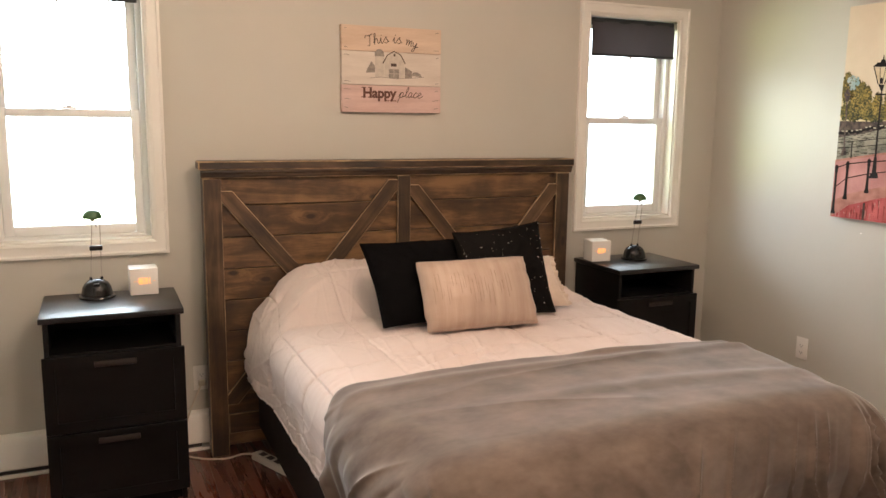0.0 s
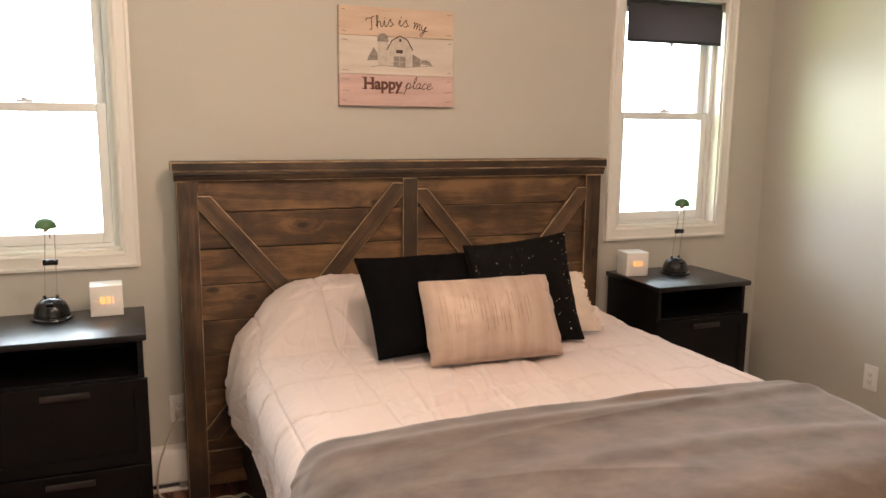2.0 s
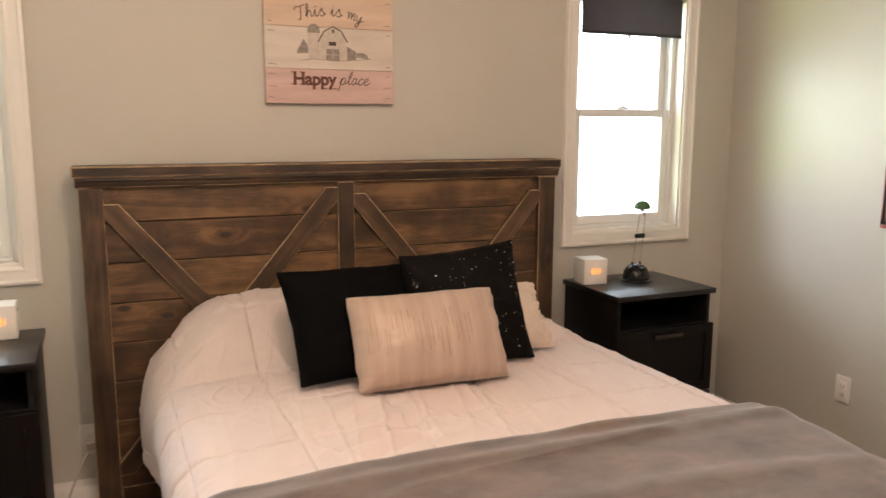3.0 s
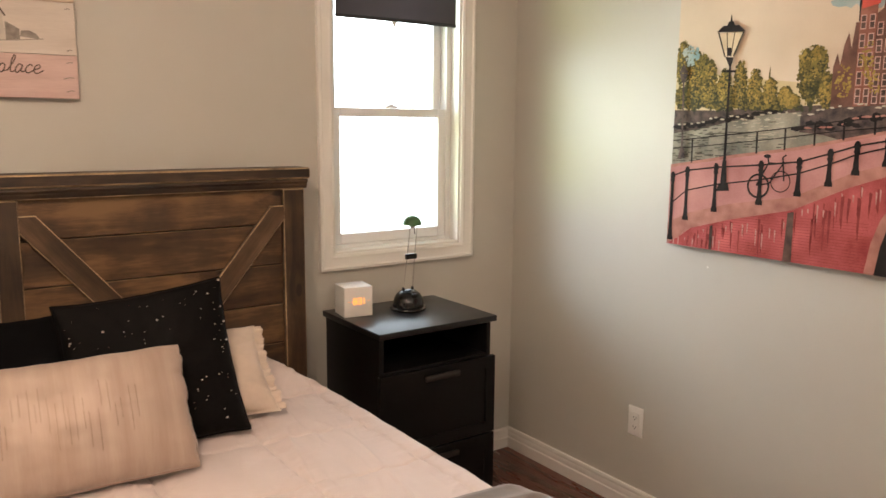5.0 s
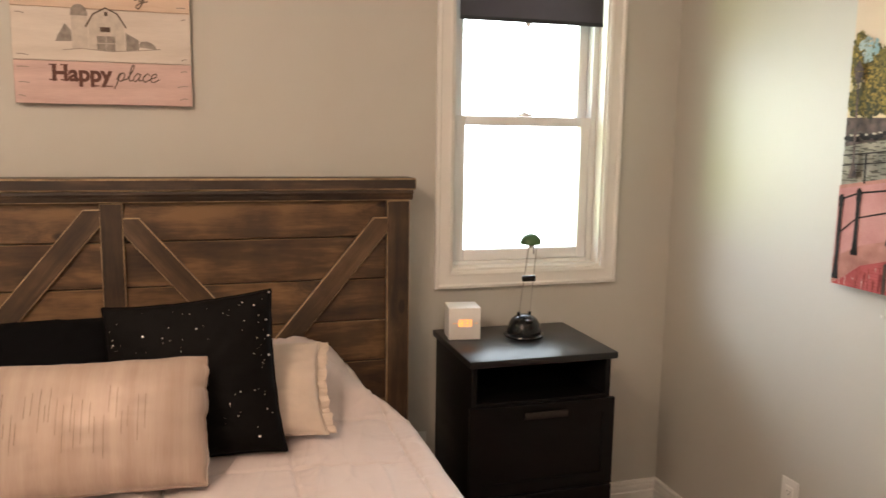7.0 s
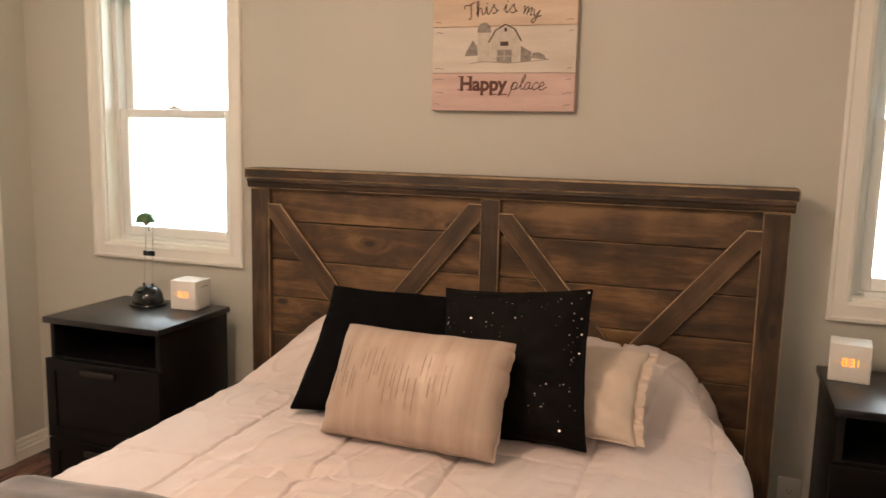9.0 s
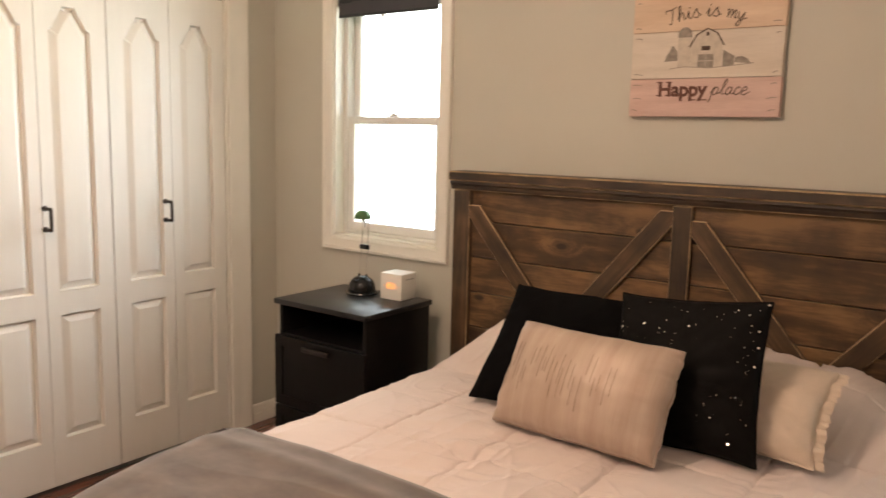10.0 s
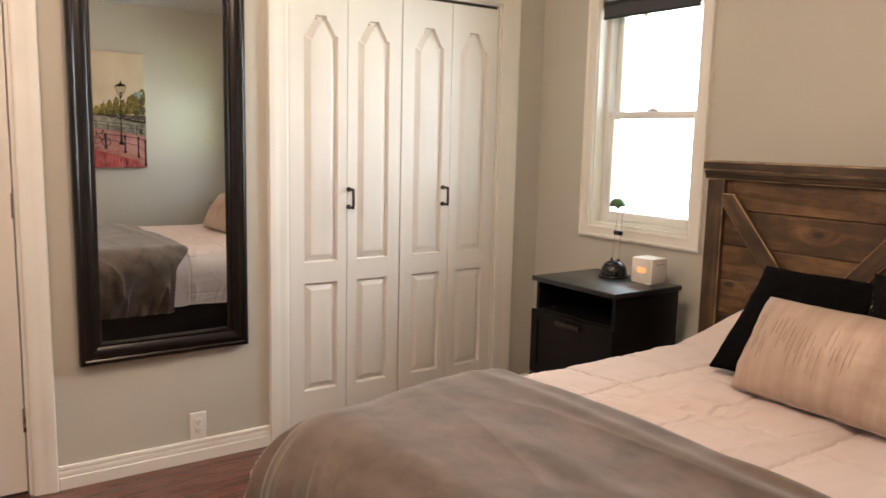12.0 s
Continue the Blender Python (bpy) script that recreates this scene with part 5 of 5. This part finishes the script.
paint("bank_shadow", crown(0.10, 0.490, 0.11, 0.030, 200, 0.0050) + crown(0.27, 0.470, 0.09, 0.012, 60, 0.0045) + [[(0.340, 0.44), (0.346, 0.44), (0.346, 0.52), (0.342, 0.52)]], "shade")
paint("dark_leaves", [c for t in ALL for c in crown(*t, 120, 0.0032)], "dark")
paint("shaded_leaves", [c for t in ALL for c in crown(t[0] + t[2] * 0.2, t[1] - t[3] * 0.25, t[2] * 0.85, t[3] * 0.75, 55, 0.0026)], "shade")
paint("green_leaves", [c for t in ALL for c in crown(*t, 85, 0.0024)], "leaf")
paint("yellow_leaves", [c for t in TREES + LOW for c in crown(t[0] - t[2] * 0.15, t[1] + t[3] * 0.05, t[2] * 0.85, t[3] * 0.8, 48, 0.0023)] + [c for t in BIG for c in crown(t[0] - 0.008, t[1] + 0.02, t[2] * 0.6, t[3] * 0.6, 28, 0.0022)], "leaf2")
paint("dark_ripples", [[(u, v), (u + l, v + 0.001), (u + l, v + 0.004), (u, v + 0.003)] for u, v, l in ((min(0.40, abs(rng.gauss(0.0, 0.10))), rng.uniform(0.29, 0.43), rng.uniform(0.006, 0.022)) for k in range(150))], "ripple")
paint("light_ripples", [[(u, v), (u + l, v + 0.001), (u + l, v + 0.003), (u, v + 0.002)] for u, v, l in ((rng.gauss(0.235, 0.035), rng.uniform(0.36, 0.435), rng.uniform(0.006, 0.018)) for k in range(70))], "glint")
paint("teal_leaves", crown(0.040, 0.645, 0.022, 0.035, 60, 0.0035), "teal")
paint("far_terrace", [[(0.386, 0.45), (0.385, 0.58), (0.392, 0.62), (0.399, 0.585), (0.404, 0.64), (0.412, 0.675), (0.419, 0.63), (0.424, 0.70), (0.432, 0.70), (0.432, 0.45)]], "house3")
FRONTS = [(0.431, 0.464, 0.745, "house"), (0.464, 0.497, 0.720, "house3"), (0.497, 0.533, 0.735, "house2"), (0.533, 0.575, 0.75, "house"), (0.575, 0.625, 0.79, "house2"), (0.625, 0.675, 0.77, "house"), (0.675, 0.735, 0.80, "house3"), (0.735, 0.80, 0.82, "house"), (0.80, 0.87, 0.80, "house2"), (0.87, 0.94, 0.84, "house"), (0.94, 1.0, 0.82, "house3")]
paint("house_gable", [[(0.429, 0.70), (0.427, 0.780), (0.452, 0.775), (0.458, 0.735)]], "black")
for u0, u1, top, tone in FRONTS:
    um, d = (u0 + u1) / 2, u1 - u0
    paint("house_front", [[(u0, 0.44), (u1, 0.44), (u1, top), (um + d * 0.18, top + 0.012), (um + d * 0.12, top + 0.034), (um - d * 0.12, top + 0.034), (um - d * 0.18, top + 0.012), (u0, top)]], tone)
paint("red_tiling", [[(0.434, 0.735), (0.432, 0.790), (0.474, 0.792), (0.468, 0.745)], [(0.500, 0.748), (0.496, 0.800), (0.530, 0.800), (0.527, 0.752)], [(0.55, 0.76), (0.56, 0.81), (0.60, 0.81), (0.605, 0.79)], [(0.72, 0.80), (0.73, 0.83), (0.79, 0.85), (0.795, 0.82)]], "roof")
frames, wins = [], []
for u0, u1, top, tone in FRONTS:
    n, d = (2, (u1 - u0) / 2) if u1 - u0 < 0.045 else (3, (u1 - u0) / 3)
    for r in range(5):
        v = 0.478 + r * (top - 0.49) / 5
        for c in range(n):
            u, w, h = u0 + d * (c + 0.26), d * 0.48, (top - 0.49) / 5 * (0.66 if r else 0.74)
            frames.append([(u - 0.0016, v - 0.003), (u + w + 0.0016, v - 0.003), (u + w + 0.0016, v + h + 0.003), (u - 0.0016, v + h + 0.003)])
            for a, b in ((0.0, 0.46), (0.54, 1.0)):
                wins.append([(u, v + h * a), (u + w, v + h * a), (u + w, v + h * b), (u, v + h * b)])
paint("window_trim", frames, "streak")
paint("window_glazing", wins, "pane")
paint("street_trees", [*crown(0.452, 0.60, 0.014, 0.055, 55, 0.0024), *crown(0.470, 0.53, 0.012, 0.035, 30, 0.0024), *crown(0.545, 0.56, 0.012, 0.045, 40, 0.0024), *crown(0.410, 0.54, 0.016, 0.05, 60, 0.0024), *crown(0.72, 0.55, 0.03, 0.08, 140, 0.003), *crown(0.92, 0.56, 0.04, 0.09, 160, 0.003)], "leaf2")
paint("quay_shadow", [[(0.325, 0.395), (0.325, 0.452), (0.42, 0.468), (0.60, 0.475), (1.0, 0.475), (1.0, 0.42), (0.60, 0.42), (0.45, 0.405), (0.40, 0.385)]], "boats")
paint("moored_fleet", [blob(0.325 + 0.012 * k + rng.uniform(-0.01, 0.01), 0.405 + 0.0022 * k + rng.uniform(-0.014, 0.016), 0.010, 0.007, rng, 12) for k in range(52)] + [blob(0.01 + 0.011 * k, 0.405 + 0.0022 * k + rng.uniform(-0.006, 0.006), 0.010, 0.006, rng, 12) for k in range(24)], "black")
paint("boat_canvas", [blob(0.02 + 0.017 * k + rng.uniform(-0.005, 0.005), 0.420 + 0.0018 * k + rng.uniform(-0.008, 0.010), rng.uniform(0.003, 0.007), 0.0028, rng, 10) for k in range(34)], "glint")
paint("boat_timber", [blob(0.345 + 0.022 * k + rng.uniform(-0.008, 0.008), 0.415 + 0.004 * k + rng.uniform(-0.012, 0.010), rng.uniform(0.004, 0.011), 0.0035, rng, 10) for k in range(26)], "coping")
paint("bridge_road", [KERB + [(1.0, 0.20)] + [(u, v) for u, v in COPT[::-1]]], "road")
paint("kerb_line", [pen(KERB, 0.010)], "coping")
paint("brick_side", [COPL + [(1.0, 0.0)]], "brick")
paint("wall_staining", [[(u, v), (u + w, v - 0.004), (u + w * rng.uniform(0.4, 0.9), max(0.0, v - l)), (u + w * 0.1, max(0.0, v - l * 0.7))] for u, v, w, l in ((u, along(COPL, u) - rng.uniform(0.002, 0.05), rng.uniform(0.002, 0.007), rng.uniform(0.02, 0.13)) for u in (rng.uniform(0.05, 0.50) for k in range(46)))], "stain")
paint("lime_wash", [[(u, v), (u + 0.004, v - 0.004), (u + 0.003, v - l), (u + 0.001, v - l * 0.8)] for u, v, l in ((0.02 + 0.0072 * k + rng.uniform(-0.006, 0.006), max(0.03, along(COPL, 0.02 + 0.0072 * k) - rng.uniform(0.006, 0.06)), rng.uniform(0.01, 0.06)) for k in range(70) if k % 5 in (0, 2))], "lime")
paint("mortar", [pen([(0.06 + 0.006 * k, 0.008 + 0.0085 * k), (0.485, 0.006 + 0.009 * k)], 0.0009) for k in range(16)], "stain")
paint("coping_stone", [COPT + COPL[::-1]], "coping")
ARCH = [(0.503, 0.0), (0.511, 0.083), (0.523, 0.144), (0.541, 0.190), (0.565, 0.239), (0.62, 0.275), (0.70, 0.295), (0.80, 0.285), (0.88, 0.24), (0.93, 0.16), (0.95, 0.0)]
paint("arch_ring", [[(0.483, 0.0), (0.492, 0.088), (0.506, 0.154), (0.527, 0.209), (0.563, 0.266), (0.62, 0.30), (0.70, 0.318), (0.80, 0.308), (0.90, 0.26), (0.955, 0.17), (0.975, 0.0)]], "coping")
paint("arch_opening", [ARCH], "black")
paint("drain_shadow", [[(0.122, 0.0), (0.130, 0.0), (0.130, 0.085), (0.122, 0.08)], [(0.310, 0.0), (0.330, 0.0), (0.328, 0.155), (0.314, 0.15)]], "pane")
POSTS = [(0.009, 0.250, 0.015), (0.051, 0.271, 0.090), (0.130, 0.287, 0.129), (0.244, 0.302, 0.166), (0.332, 0.317, 0.203), (0.397, 0.345, 0.239), (0.450, 0.369, 0.276), (0.508, 0.385, 0.304), (0.570, 0.40, 0.325), (0.640, 0.41, 0.335), (0.72, 0.415, 0.345), (0.80, 0.41, 0.345), (0.88, 0.40, 0.335), (0.96, 0.385, 0.32)]
HALF = [(0.0085, 0.0), (0.0085, 0.010), (0.0062, 0.018), (0.0056, 0.034), (0.0048, 0.044), (0.0045, 0.070)]
TOPS = [(0.0045, 0.034), (0.0068, 0.026), (0.0050, 0.020), (0.0072, 0.012), (0.0060, 0.003), (0.0025, -0.004)]
paint("balustrade", [[(u + a, b + c) for a, c in HALF] + [(u + a, t - c) for a, c in TOPS] + [(u - a, t - c) for a, c in TOPS[::-1]] + [(u - a, b + c) for a, c in HALF[::-1]] for u, t, b in POSTS], "black")
paint("railing", [pen([(u, t - 0.010) for u, t, b in POSTS], 0.0052), pen([(u, (t + b) / 2 + 0.012) for u, t, b in POSTS], 0.0045)], "black")
FAR = [(0.004, 0.361), (0.09, 0.373), (0.229, 0.395), (0.295, 0.406), (0.406, 0.427), (0.551, 0.445), (0.75, 0.46), (1.0, 0.45)]
paint("far_rail", [pen(FAR, 0.0035), pen([(u, v - 0.028) for u, v in FAR], 0.0030)] + [pen([(u, along(FAR, u)), (u + 0.001, along(KERB, u))], 0.006) for u in (0.06, 0.15, 0.229, 0.295, 0.36, 0.42, 0.48, 0.54, 0.62, 0.7, 0.8, 0.9)], "black")
ring = lambda u, v, r: [(u + r * math.cos(k * 0.2992) / (CW_ / CH_), v + r * math.sin(k * 0.2992)) for k in range(22)]
paint("bicycle", [pen(ring(0.240, 0.226, 0.036), 0.0065), pen(ring(0.292, 0.244, 0.032), 0.0032), pen([(0.236, 0.228), (0.262, 0.300), (0.296, 0.300), (0.266, 0.236), (0.236, 0.228)], 0.005), pen([(0.300, 0.246), (0.294, 0.318), (0.302, 0.326)], 0.005), pen([(0.262, 0.300), (0.259, 0.318)], 0.005), blob(0.258, 0.320, 0.009, 0.006, rng, 10, 0.1)], "black")
paint("lamp_post", [[(0.134, 0.199), (0.168, 0.203), (0.164, 0.225), (0.139, 0.225)], [(0.143, 0.225), (0.160, 0.225), (0.156, 0.30), (0.146, 0.30)], [(0.1475, 0.30), (0.1545, 0.30), (0.1525, 0.60), (0.1475, 0.60)], [(0.1475, 0.60), (0.1525, 0.60), (0.158, 0.628), (0.136, 0.632)], [(0.110, 0.712), (0.184, 0.706), (0.166, 0.728), (0.126, 0.730)], [(0.136, 0.729), (0.156, 0.728), (0.152, 0.741), (0.140, 0.742)], [(0.143, 0.741), (0.149, 0.741), (0.147, 0.762), (0.145, 0.762)], [(0.132, 0.583), (0.166, 0.581), (0.166, 0.588), (0.132, 0.590)]], "black")
paint("lantern_panes", [[(0.117, 0.708), (0.177, 0.704), (0.156, 0.634), (0.135, 0.634)]], "lantern")
paint("lantern_bars", [pen([(0.115, 0.71), (0.135, 0.632)], 0.005), pen([(0.179, 0.706), (0.157, 0.632)], 0.005), pen([(0.137, 0.708), (0.142, 0.632)], 0.0035), pen([(0.157, 0.706), (0.150, 0.632)], 0.0035), [(0.140, 0.634), (0.152, 0.634), (0.150, 0.66), (0.142, 0.66)]], "black")
paint("small_lamp", [[(0.012, 0.590), (0.038, 0.588), (0.030, 0.604), (0.026, 0.616), (0.022, 0.616), (0.018, 0.604)], [(0.013, 0.588), (0.037, 0.586), (0.030, 0.556), (0.021, 0.556)], pen([(0.026, 0.56), (0.032, 0.308)], 0.007), [(0.020, 0.30), (0.042, 0.302), (0.036, 0.34), (0.028, 0.34)]], "boats")
bm = lathe([(0.002, 0.0), (0.004, 0.0), (0.0035, 0.002), (0.001, 0.003)], 10)
pin = solid("wall_pin", bm, WHITE, "tiny white pin in the wall below the canvas", "pin")
pin.matrix_basis = pose(XE, 2.62, 0.985, 0, -90, 0)


# ---- floor ----
floor = thing("floor", "dark reddish-brown hardwood plank floor", "floor", kind="structure")
part("subfloor", box(XW - 0.12, XE + 0.15, YS - 0.15, YN + 0.16, -0.06, -0.004), SLOT, floor, smooth=0)
part("closet_floor", box(-1.15, XW - 0.121, 0.2, 3.79, -0.06, -0.004), SLOT, floor, smooth=0)
PWD = 0.0905
rng = random.Random(11)
meshes = {}
x = XW - 0.10
while x < XE:
    y = YS - rng.uniform(0.0, 0.9)
    while y < YN:
        ln = rng.choice((1.1, 1.4, 1.7))
        y0, y1 = max(y, YS), min(y + ln, YN)
        if y1 - y0 > 0.05:
            key = round(y1 - y0, 3)
            if key not in meshes:
                meshes[key] = to_mesh("plank", box(0.0006, PWD - 0.0006, 0.0006, key - 0.0006, -0.02, 0.0, 0.0012, seg=1), FLOORWOOD, 0)
            ob = new("plank", meshes[key])
            ob.parent = floor
            ob.location = (x, y0, 0)
        y += ln
    x += PWD
